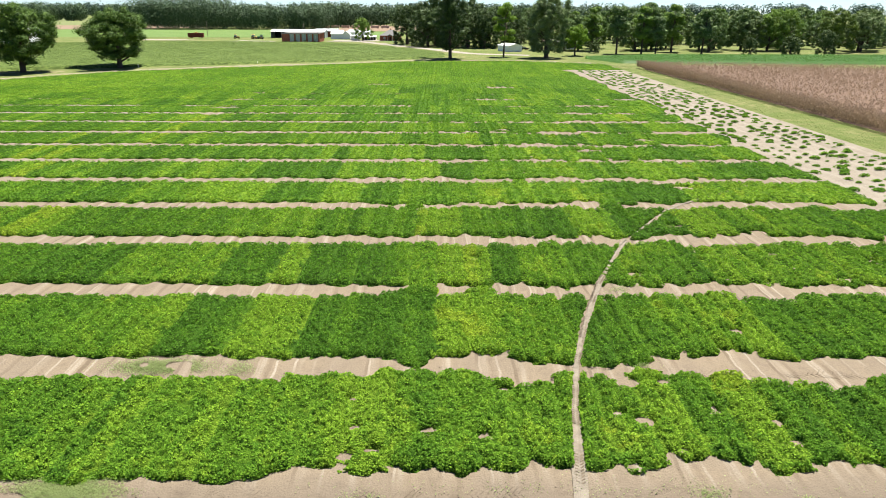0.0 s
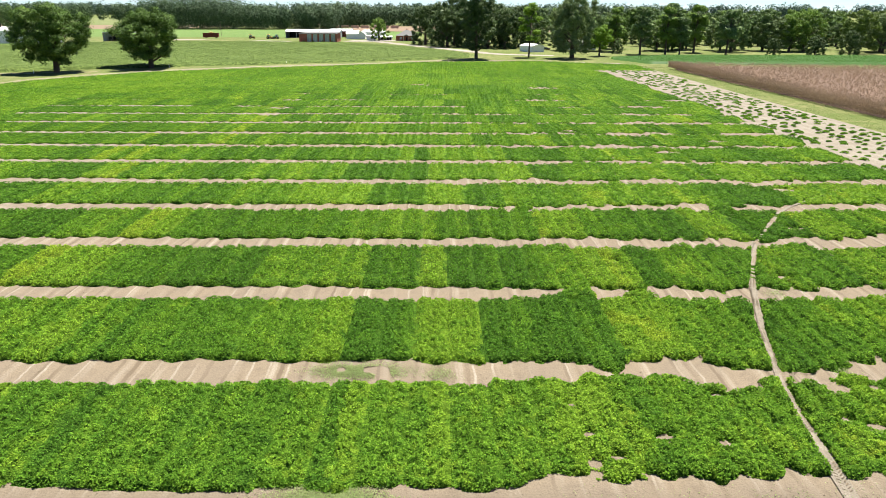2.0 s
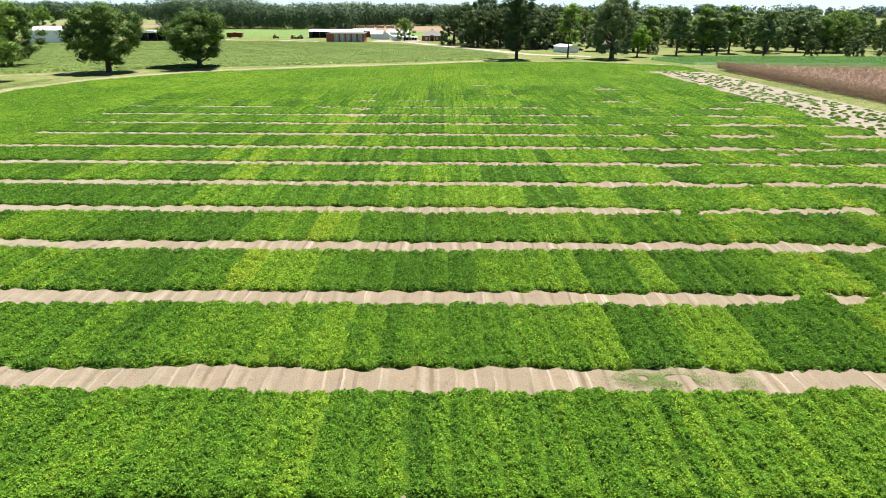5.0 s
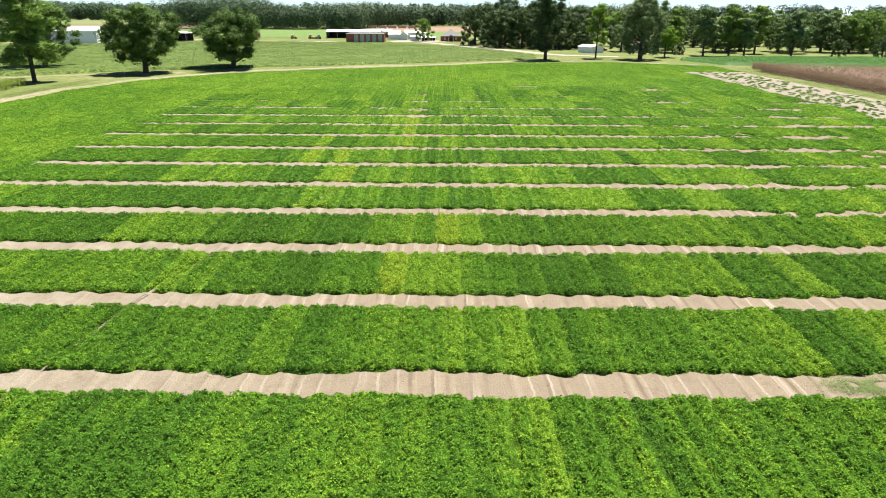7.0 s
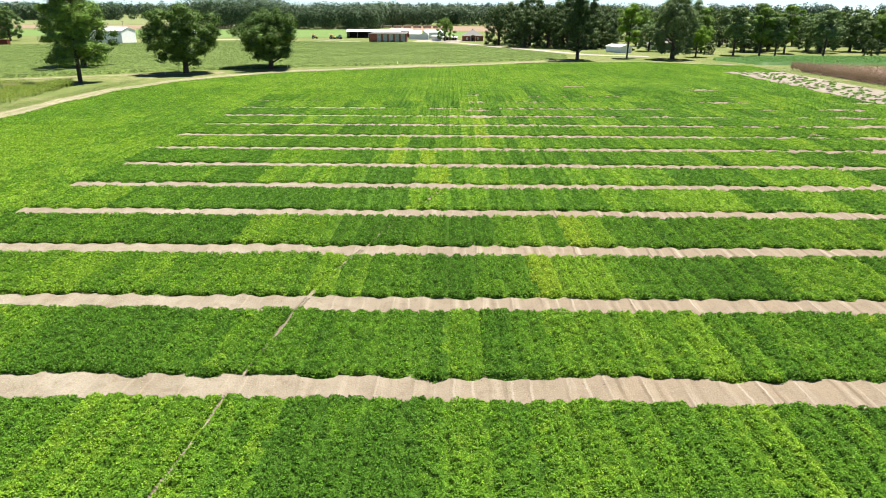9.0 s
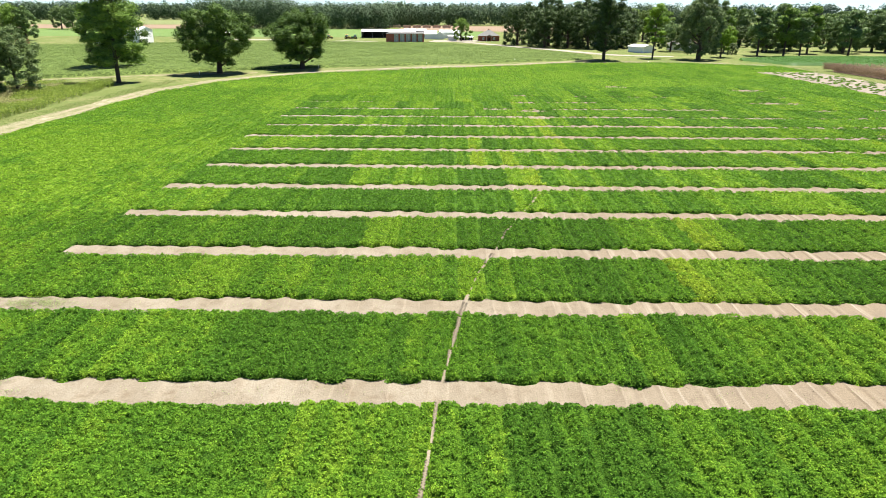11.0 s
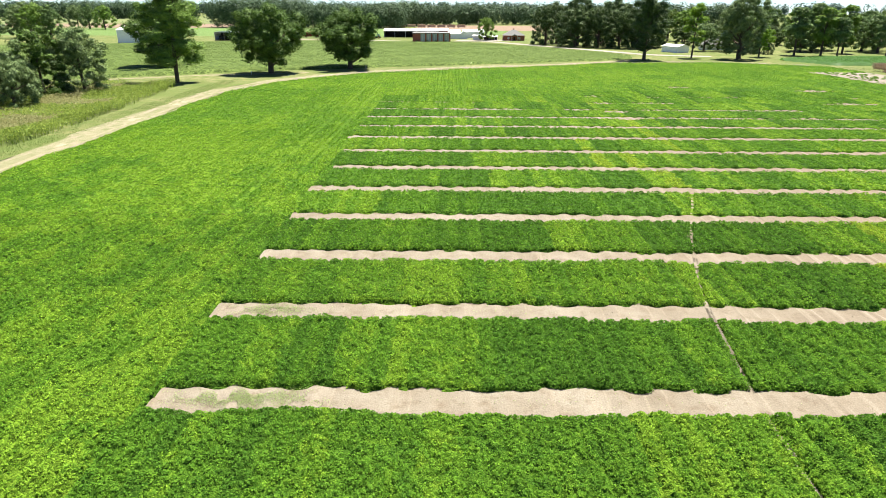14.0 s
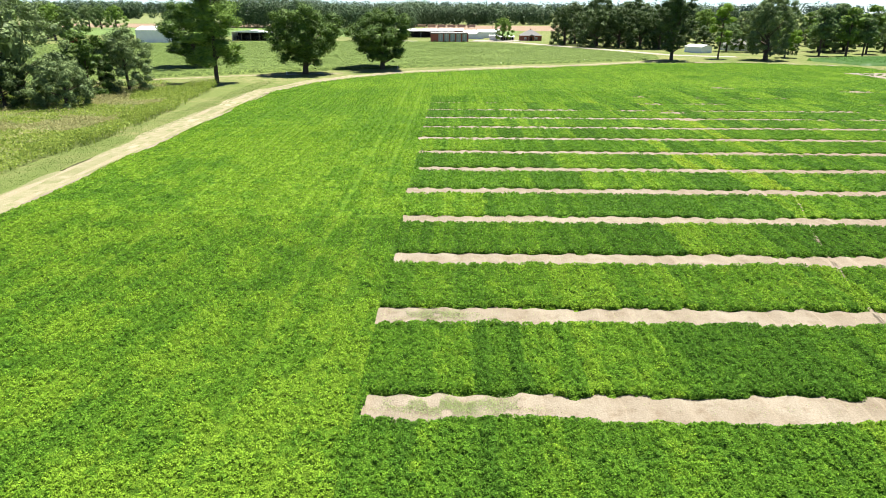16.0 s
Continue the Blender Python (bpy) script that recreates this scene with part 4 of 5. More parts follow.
def clods():
    """Loose clods and crumbs on the bare alleys and the headland."""
    rng = np.random.default_rng(81)
    n = 3500
    row = rng.choice([-1, 0, 1, 2], n, p=[0.40, 0.34, 0.16, 0.10])
    x, y = rng.uniform(-42, 13, n), ALLEY0 + PERIOD * row + rng.normal(0, 0.32, n)
    ok = (vnoise(x, y, 0.6, 82) > 0.45) & (canopy_depth(x, y) < 0.05)
    x, y = x[ok], y[ok]
    n = len(x)
    r = 0.006 + 0.015 * rng.random(n) ** 3
    z = soil_height(x, y)
    a = rng.uniform(0, 6.28, n)
    ring = [np.stack([x + r * np.cos(a + k * 2.1) * 1.3, y + r * np.sin(a + k * 2.1), z - 0.004], -1) for k in range(3)]
    top = np.stack([x + rng.normal(0, 0.2, n) * r, y + rng.normal(0, 0.2, n) * r, z + r * rng.uniform(0.6, 1.2, n)], -1)
    v = np.stack(ring + [top], 1).reshape(-1, 3)
    b = np.arange(n)[:, None] * 4
    q = np.concatenate([b + np.array(f) for f in ((0, 1, 3), (1, 2, 3), (2, 0, 3))])
    ob = new("soil_clods", quad_mesh("soil_clods", v, q, [SOIL]))
    tagged(ob, "loose crumbly soil clods on the bare alleys", "soil", kind="stuff")


clods()


def tyre_marks():
    """Chevron ridges that tractor tyres pressed into the bare sand."""
    rng = np.random.default_rng(83)
    at = []
    for lane, x0, x1 in ((8.75, -9.5, 12.0), (9.15, -4.5, 1.5), (13.25, 6.2, 12.0), (8.9, 3.0, 12.0)):
        for x in np.arange(x0, x1, 0.115):
            at += [(x, lane + 0.10 + 0.05 * math.sin(x), 0.9, 0.13), (x + 0.05, lane - 0.10 + 0.05 * math.sin(x), -0.9, 0.13)]
    for (ys, xs), low, high in ((PATH_A, 8.8, 20.0), (PATH_B, 9.0, 26.0)):
        for y in np.arange(low, high, 0.085):
            x = float(np.interp(y, ys, xs))
            at += [(x + 0.045, y, 0.75, 0.05), (x - 0.045, y + 0.04, -0.75, 0.05)]
    at = np.array(at)
    at = at[(vnoise(at[:, 0], at[:, 1], 0.9, 84) > 0.36) & (canopy_depth(at[:, 0], at[:, 1]) < 0.0)]
    n = len(at)
    x, y, turn, half = at.T
    turn = turn + rng.normal(0, 0.08, n)
    z = soil_height(x, y) + np.where(half < 0.06, 0.018, 0.0)
    ux, uy = np.cos(turn) * half, np.sin(turn) * half
    px, py = -np.sin(turn) * 0.016, np.cos(turn) * 0.016
    low, high = z - 0.006, z + rng.uniform(0.004, 0.009, n)
    v = np.stack([np.stack(c, -1) for c in ((x - ux - px, y - uy - py, low), (x + ux - px, y + uy - py, low), (x + ux + px, y + uy + py, low), (x - ux + px, y - uy + py, low), (x - 0.8 * ux, y - 0.8 * uy, high), (x + 0.8 * ux, y + 0.8 * uy, high))], 1).reshape(-1, 3)
    b = np.arange(n)[:, None] * 6
    q = np.concatenate([b + np.array(f) for f in ((0, 1, 5, 4), (2, 3, 4, 5))])
    ob = new("tyre_marks", quad_mesh("tyre_marks", v, q, [SOIL]))
    tagged(ob, "chevron tractor tyre marks pressed into sandy soil", "tyre marks", kind="stuff")


tyre_marks()

# ---- trees ----
def lump_core(centre, radii, rng):
    bm = bmesh.new()
    bmesh.ops.create_icosphere(bm, subdivisions=4 if radii[0] > 1.5 else 3 if radii[0] > 0.9 else 2, radius=1)
    off = Vector(rng.uniform(-50, 50, 3))
    for p in bm.verts:
        p.co *= 0.86 * (1 + 0.35 * noise.noise(p.co * 1.7 + off))
    v = np.array([p.co[:] for p in bm.verts]) * radii + centre
    f = np.array([[q.index for q in face.verts] for face in bm.faces])
    bm.free()
    return v, f


def crown_mesh(name, lumps, per_lump, size, mat, rng, fit=None):
    """A crown of leaf sprays round some lumps (centre, radii), with uneven gaps between them."""
    pieces = []
    for centre, radii in lumps:
        n = int(per_lump)
        d = rng.normal(0, 1, (n, 3))
        d /= np.linalg.norm(d, axis=1, keepdims=True)
        d[:, 2] = np.where(d[:, 2] < -0.55, -d[:, 2], d[:, 2])
        lumpy = 0.80 + 0.35 * vnoise(d[:, 0] * 3 + centre[0], d[:, 1] * 3 + d[:, 2] * 2 + centre[1], 1.0, int(rng.integers(999)))
        inner = rng.random(n) < 0.26
        r = lumpy * np.where(inner, rng.uniform(0.25, 0.80, n), rng.uniform(0.74, 1.20, n))
        c = np.asarray(centre) + d * r[:, None] * np.asarray(radii)
        spray, grow, slim = (blades, 1.28, 0.9) if size >= 0.19 else (leaves, 1.0, 0.75)
        pieces.append(spray(c, d + (0, 0, 0.35), grow * size * rng.uniform(0.6, 1.4, n) * np.where(inner, 2.2, 1.2), rng, slim, 0.45))
    v, q = joined(pieces)
    if fit:
        # brought to the tree's own height and spread
        low, high, wide = fit
        v[:, 2] = np.where(v[:, 2] > low, low + (v[:, 2] - low) * (high - low) / (np.percentile(v[:, 2], 99.7) - low), v[:, 2])
        k = wide / (np.percentile(v[:, 0], 99.5) - np.percentile(v[:, 0], 0.5))
        v[:, :2] *= k
        top = max(c[2] + r[2] for c, r in lumps)
        lumps = [((c[0] * k, c[1] * k, low + (c[2] - low) * (high - low) / (top - low)), (r[0] * k, r[1] * k, r[2] * (high - low) / (top - low))) for c, r in lumps]
    # the inner mass of each bough: leaf clusters a little apart from their neighbours
    cv, cq = joined([lump_core(np.asarray(c), np.asarray(r) * 0.66, rng) for c, r in lumps])
    ring = (cv[cq[:, 0]] + cv[cq[:, 1]] + cv[cq[:, 2]]) / 3
    out = np.cross(cv[cq[:, 1]] - cv[cq[:, 0]], cv[cq[:, 2]] - cv[cq[:, 0]])
    out *= np.clip(rng.normal(0.1, 0.7, (len(cq), 1)), -1.2, 1.2) / np.sqrt(np.linalg.norm(out, axis=1, keepdims=True) + 1e-9)
    tilt = rng.normal(0, 0.25, (len(cq), 3, 3)) * np.linalg.norm(out, axis=1)[:, None, None]
    core = (np.stack([ring + out + (cv[cq[:, k]] - ring) * 1.15 for k in range(3)], 1) + tilt).reshape(-1, 3)
    core = core, np.arange(len(core)).reshape(-1, 3)
    if q.shape[1] == 4:
        q = np.concatenate([q[:, [0, 1, 2]], q[:, [0, 2, 3]]])
    v, q = joined([(v, q), core])
    return quad_mesh(name, v, q, [mat])


def trunk_mesh(name, rng, height, radius, limbs, spread, fork=0.3):
    bm = bmesh.new()
    bend = rng.normal(0, 0.03 * height, 2)
    spine = [(0, 0, -0.2), (0.02, 0.01, 0.15), (bend[0] * 0.3, bend[1] * 0.3, height * 0.3), (bend[0] * 0.7, bend[1] * 0.7, height * 0.6), (bend[0], bend[1], height * 0.92)]
    tube(bm, spine, [radius * 1.5, radius * 1.1, radius * 0.85, radius * 0.55, radius * 0.15], 9)
    for k in range(limbs):
        a = 2 * math.pi * k / limbs + rng.uniform(-0.4, 0.4)
        z = height * (fork + 0.45 * k / limbs)
        reach = spread * rng.uniform(0.55, 0.95)
        up = height * rng.uniform(0.12, 0.32)
        f = z / height
        p0 = Vector((bend[0] * f, bend[1] * f, z))
        pts = [p0, p0 + Vector((math.cos(a) * reach * 0.4, math.sin(a) * reach * 0.4, up * 0.35)), p0 + Vector((math.cos(a + 0.2) * reach, math.sin(a + 0.2) * reach, up))]
        tube(bm, pts, [radius * 0.45, radius * 0.3, radius * 0.08], 6)
    bmesh.ops.scale(bm, vec=(UNIT,) * 3, verts=bm.verts)
    return bm_mesh(name, bm, BARK, smooth=True)


def round_lumps(rng, height, width, low, count, full=False):
    """Leafy boughs over an uneven crown from low to height: big ones inside, small ones standing out, with bays between."""
    half, mid = (height - low) / 2, (height + low) / 2
    off = rng.uniform(-50, 50, 3)
    out = [((0, 0, mid), (width * 0.26, width * 0.26, half * 0.62)), ((rng.normal(0, 0.08) * width, rng.normal(0, 0.08) * width, mid + half * 0.3), (width * 0.22, width * 0.22, half * 0.45))]
    for k in range(count):
        z = 1 - 2 * (k + 0.5) / count
        ring, a = math.sqrt(1 - z * z) if z > 0 or not full else math.sqrt(1 - 0.25 * z * z), 2.39996 * k + rng.uniform(-0.3, 0.3)
        d = Vector((ring * math.cos(a), ring * math.sin(a), z))
        reach = 0.80 + 0.70 * noise.noise(d * 1.6 + Vector(off)) + rng.uniform(-0.10, 0.10)
        if full:
            reach = max(reach, 0.82)
        elif reach < 0.58 and z < 0.3:
            continue
        # broadest a little below the middle, drawn in at the foot
        wide = width * 0.47 * reach * (1.0 if z > -0.5 or full else 0.85)
        r = width * rng.uniform(0.065, 0.125)
        out.append(((d.x * wide, d.y * wide, mid + d.z * half * (0.97 if full and z < 0 else 0.9 * min(reach, 1.0))), (r * rng.uniform(0.9, 1.3), r * rng.uniform(0.9, 1.3), r * rng.uniform(0.6, 0.85))))
    return out


def tree(name, label, height, width, low, mat, seed, lumps=12, per=260, size=0.42, radius=0.3, limbs=6, category="tree", group="", full=False):
    rng = np.random.default_rng(seed)
    ob = thing(name, label, category, group=group)
    part("trunk", trunk_mesh("trunk", rng, height * 0.8, radius, limbs, width * 0.42, max(0.12, low / height)), ob)
    part("crown", crown_mesh("crown", round_lumps(rng, height, width, low, lumps, full), per, size, mat, rng, fit=(low, height, width)), ob)
    return ob


def pine(name, label, height, width, low, mat, seed, whorls=11, per=150, size=0.45, radius=0.22, group=""):
    rng = np.random.default_rng(seed)
    ob = thing(name, label, "tree", group=group)
    part("trunk", trunk_mesh("trunk", rng, height, radius, 9, width * 0.4, max(0.2, low / height)), ob)
    lumps = []
    for k in range(whorls * 2):
        f = rng.uniform(0, 1) if k > 3 else k / 4
        a = 2.4 * k
        reach = width * 0.5 * (0.25 + 0.75 * math.sin(math.pi * min(1, 0.25 + 0.72 * f))) * rng.uniform(0.35, 0.9)
        r = width * rng.uniform(0.10, 0.19)
        lumps.append(((math.cos(a) * reach, math.sin(a) * reach, low + (height - low) * f), (r * 1.25, r * 1.25, r * 0.75)))
    part("crown", crown_mesh("crown", lumps, per, size, mat, rng, fit=(low, height, width)), ob)
    return ob


def put(ob, x, y, turn=0.0, scale=1.0):
    ob.matrix_basis = Matrix.LocRotScale((x * UNIT, y * UNIT, ground_z(x, y) * UNIT), Euler((0, 0, turn)), (scale, scale, scale))
    return ob


def again(ob, x, y, turn, s, tall=1.0):
    return copy_thing(ob, Matrix.LocRotScale((x * UNIT, y * UNIT, ground_z(x, y) * UNIT), Euler((0, 0, turn)), (s / ob.scale.x, s / ob.scale.y, s * tall / ob.scale.z)))


put(tree("pecan_tree", "broad dark green pecan tree beside the farm track", 8.8, 9.6, 0.9, PECAN, 201, 84, 300, 0.135, 0.36, 8, group="pecan trees"), -50.0, 102.2)
put(tree("pecan_tree", "round full pecan tree casting shade on grass", 9.3, 10.4, 0.8, PECAN, 202, 90, 300, 0.135, 0.38, 8, group="pecan trees"), -60.1, 94.2, 1.0)
put(tree("pecan_tree", "leaning pecan tree in the soybean field edge", 9.6, 10.0, 0.8, PECAN, 203, 80, 290, 0.135, 0.4, 8, group="pecan trees"), -78.5, 101.0, 2.0)
put(pine("pine_tree", "tall bright green pine with bare lower trunk", 13.5, 6.6, 2.6, PINE, 204, 26, 420, 0.115, 0.24), -68.3, 81.4)
# the OAK bush is added, its dark leaves standing for the willow's shaded foot
thicket = [(-74.0, 70.8, 6.8, 6.0, GREYLEAF, "slim grey-green thicket tree"), (-76.8, 68.2, 6.9, 5.0, PECAN, "narrow dark green thicket tree"), (-74.9, 60.4, 4.1, 5.2, GREYLEAF, "low grey-green bush among weeds"), (-78.3, 66.0, 4.5, 4.4, GREYLEAF, "low grey-green bush beside a thicket tree"), (-80.4, 60.0, 4.6, 5.0, OAK, "low dark bush added for the shaded foot of the willow"), (-79.6, 61.5, 10.4, 7.4, GREYLEAF, "large grey-green willow-like tree"), (-85.5, 57.0, 12.0, 9.0, GREYLEAF, "tall grey-green thicket tree among weeds"), (-86.0, 67.0, 12.5, 9.0, WOODS, "tall dark thicket tree")]
for k, (x, y, h, w, mat, label) in enumerate(thicket):
    put(tree("thicket_tree", label + " with leaves to the ground", h, w, 0.2, mat, 210 + k, 52, 170, 0.115, 0.16, 6, group="thicket trees", full=True), x, y, k)

put(tree("roadside_tree", "tall dark green tree beside the gravel road", 13.5, 7.6, 0.9, OAK, 220, 90, 230, 0.14, 0.30, 8), 1.6, 125.0)
put(pine("cypress_tree", "slender lime-green tree on a bare trunk", 10.0, 4.4, 3.4, LIME, 221, 11, 260, 0.16, 0.16), 12.2, 130.0)
put(tree("oak_tree", "large grey-green oak on mown grass", 11.3, 8.8, 1.0, GREYLEAF, 222, 84, 260, 0.13, 0.42, 8, full=True), 20.2, 127.5)
put(tree("small_tree", "small bright green tree beside the oak", 6.0, 4.8, 1.0, LIME, 223, 20, 260, 0.17, 0.16, 5), 27.0, 134.0)

dense = [tree("magnolia_tree", "dense dark evergreen tree with leaves to the ground", 10.0, 9.6, 0.1, OAK, 230 + k, 52, 70, 0.20, 0.35, 6, group="dark tree clump", full=True) for k in range(2)]
put(dense[0], -9.3, 180.0), put(dense[1], -3.5, 169.0)
for k, (x, y, s, tall) in enumerate([(2.0, 167, 0.95, 1.0), (6.5, 164, 0.9, 1.05), (10.5, 162, 0.9, 1.0), (13.5, 167, 0.95, 0.95), (-1.5, 176, 1.1, 1.1), (7, 174, 1.1, 1.1), (16.5, 172, 1.0, 1.0), (-5, 188, 1.0, 1.1)]):
    again(dense[k % 2], x, y, k * 1.3, s, tall)

wood = [tree("woodland_tree", "leafy green woodland tree", 9.2, 7.8, 0.7, mat, 240 + k, 46, 70, 0.21, 0.28, 6, group="woodland edge", full=True) for k, mat in enumerate((WOODS, PINE, GREYLEAF, PECAN, WOODS, LIME_DARK))]
firs = [pine("pine_tree", "tall pine with a bare trunk on mown grass", 9.4, 4.8, 2.6, PINE if k else WOODS, 250 + k, 15, 170, 0.24, 0.2, group="pines on the lawn") for k in range(2)]
for k, (ob, x, y) in enumerate(zip(firs, (37.0, 42.0), (140.0, 139.0))):
    put(ob, x, y, k)
for k, (ob, x, y) in enumerate(zip(wood, (60.5, 78.0, 95.0, 50.0, 70.0, 87.0), (150.0, 152.0, 150.0, 158.0, 155.0, 147.0))):
    put(ob, x, y, k)
for k, (x, y, s) in enumerate([(44.5, 137.5, 0.8), (51, 147, 1.05), (53.5, 136, 0.95), (34, 150, 1.0), (47, 152, 1.1)]):
    again(firs[k % 2], x, y, 1.1 * k, s)
place = random.Random(7)
for k in range(34):
    again(wood[(k * 5) % 6], 24 + k * 4.6 + place.uniform(-2, 2), 160 + place.uniform(-9, 8), place.uniform(0, 6), place.uniform(0.75, 1.05), place.uniform(0.82, 1.02))
for k in range(32):
    again(wood[(k * 7 + k // 6) % 6], -1 + k * 6.2 + place.uniform(-2, 2), 196 + place.uniform(-12, 14), place.uniform(0, 6), place.uniform(0.88, 1.02), place.uniform(0.92, 1.04))
for k in range(22):
    again(firs[k % 2], 2 + k * 6.0 + place.uniform(-2, 2), 214 + place.uniform(-10, 10), place.uniform(0, 6), place.uniform(0.90, 1.02), 1.0)
for k, (x, y, s) in enumerate([(64, 137.5, 0.35), (70.5, 133.5, 0.42), (79.5, 137, 0.5), (33, 143, 0.25)]):
    again(dense[k % 2], x, y, k, s)
# undergrowth that closes the wood
for k in range(26):
    again(dense[k % 2], 22 + k * 6.6 + place.uniform(-2, 2), 178 + place.uniform(-6, 6), place.uniform(0, 6), place.uniform(0.55, 0.75), 0.8)
# by the farm and at the far side of the soybeans
again(wood[1], -24.0, 203.0, 1.0, 0.72)
for k in range(14):
    again(wood[k % 4], -150 - 5.5 * k * 0.9 + place.uniform(-2, 2), 200 + place.uniform(-16, 16), k, place.uniform(1.0, 1.15))
for k, (x, y) in enumerate([(-196, 298), (-186, 292), (-204, 303)]):
    again(wood[k % 4], x, y, k, 1.1)


def far_woods(name, label, line, depth, height, count, size, mat, seed, many=270):
    """A far wood: many leaf clusters heaped into crowns along a line."""
    rng = np.random.default_rng(seed)
    f = np.sort(rng.uniform(0, 1, count))
    xs, ys = np.interp(f, np.linspace(0, 1, len(line)), [p[0] for p in line]), np.interp(f, np.linspace(0, 1, len(line)), [p[1] for p in line])
    pieces = []
    for x, y in zip(xs, ys):
        y = y + rng.uniform(0, depth)
        h = height * rng.uniform(0.72, 1.12)
        w = h * rng.uniform(0.24, 0.44)
        n = int(many)
        d = rng.normal(0, 1, (n, 3))
        d /= np.linalg.norm(d, axis=1, keepdims=True)
        bumps = 0.78 + 0.45 * vnoise(3 * d[:, 0] + x, 3 * d[:, 1] + 2 * d[:, 2] + y, 1.0, seed)
        c = np.array((x, y, h * 0.52)) + d * (w, w, h * 0.47) * (bumps * rng.uniform(0.85, 1.08, n))[:, None]
        pieces.append(blades(c, d + (0, 0, 0.25), 1.3 * size * rng.uniform(0.6, 1.4, n), rng, 0.9, 0.4))
    v, q = joined(pieces)
    ob = new(name, quad_mesh(name, v, q, [mat]))
    return tagged(ob, label, "woods", kind="stuff")


far_woods("far_woods", "tall mixed woods beyond the farm fields", [(-152, 326), (-128, 322), (-108, 324)], 26, 15.0, 120, 0.60, DEEP_WOODS, 301)
far_woods("far_woods", "long mixed woods beyond the farm", [(-112, 326), (-84, 324), (-60, 330)], 30, 11.2, 150, 0.60, DEEP_WOODS, 302)
far_woods("far_woods", "woods behind the tan stubble field", [(-66, 345), (-52, 400), (-10, 420), (70, 430), (140, 420)], 30, 12.0, 240, 0.8, DEEP_WOODS, 305)
far_woods("far_woods", "woods left of the bare field", [(-420, 560), (-370, 570), (-320, 590), (-250, 640)], 40, 13.5, 130, 1.1, DEEP_WOODS, 303)
# this ridge gets its haze from its leaf colour alone
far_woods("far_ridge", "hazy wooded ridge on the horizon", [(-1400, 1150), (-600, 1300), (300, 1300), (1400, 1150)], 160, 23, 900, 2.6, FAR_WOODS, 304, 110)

# ---- farm buildings ----
WHITE_METAL = plain_material("white_sheet_metal", (0.72, 0.72, 0.69), (0.80, 0.80, 0.77), 0.6, 0.5, 0.0)
PALE_METAL = plain_material("weathered_pale_metal", (0.50, 0.50, 0.49), (0.62, 0.62, 0.60), 0.6, 0.5, 0.0)
GREY_METAL = plain_material("grey_sheet_metal", (0.42, 0.44, 0.45), (0.55, 0.57, 0.58), 0.6, 0.4, 0.3)
BRICK = plain_material("red_brick", (0.20, 0.075, 0.05), (0.30, 0.12, 0.08), 3.0, 0.9)
SHINGLE = plain_material("grey_shingles", (0.13, 0.13, 0.125), (0.19, 0.185, 0.175), 2.0, 0.9)
# near-black for dark machines and doors, and for painted shade inside open sheds
DARK = plain_material("dark_paint_and_shade", (0.02, 0.02, 0.022), (0.05, 0.045, 0.04), 1.0, 0.9)
WHITE_WOOD = plain_material("white_painted_boards", (0.72, 0.73, 0.72), (0.80, 0.80, 0.79), 1.0, 0.6)
RUST = plain_material("rust_red_paint", (0.10, 0.03, 0.02), (0.20, 0.06, 0.04), 2.0, 0.8)
YELLOW = plain_material("yellow_machine_paint", (0.55, 0.36, 0.08), (0.65, 0.46, 0.16), 2.0, 0.5)
GREEN = plain_material("green_machine_paint", (0.02, 0.12, 0.05), (0.05, 0.20, 0.09), 2.0, 0.45)
TAN = plain_material("faded_tan_paint", (0.42, 0.28, 0.20), (0.52, 0.36, 0.27), 1.0, 0.7)
RUBBER = plain_material("tyre_rubber", (0.015, 0.015, 0.015), (0.03, 0.03, 0.03), 4.0, 0.85)
POLE_WOOD = plain_material("weathered_pole", (0.16, 0.13, 0.10), (0.26, 0.22, 0.18), 3.0, 0.95)
GLASS, gn, gl, gb = material("window_glass", 0.08)
gb.inputs["Base Color"].default_value = (0.30, 0.36, 0.36, 1)
gb.inputs["Specular IOR Level"].default_value = 0.8


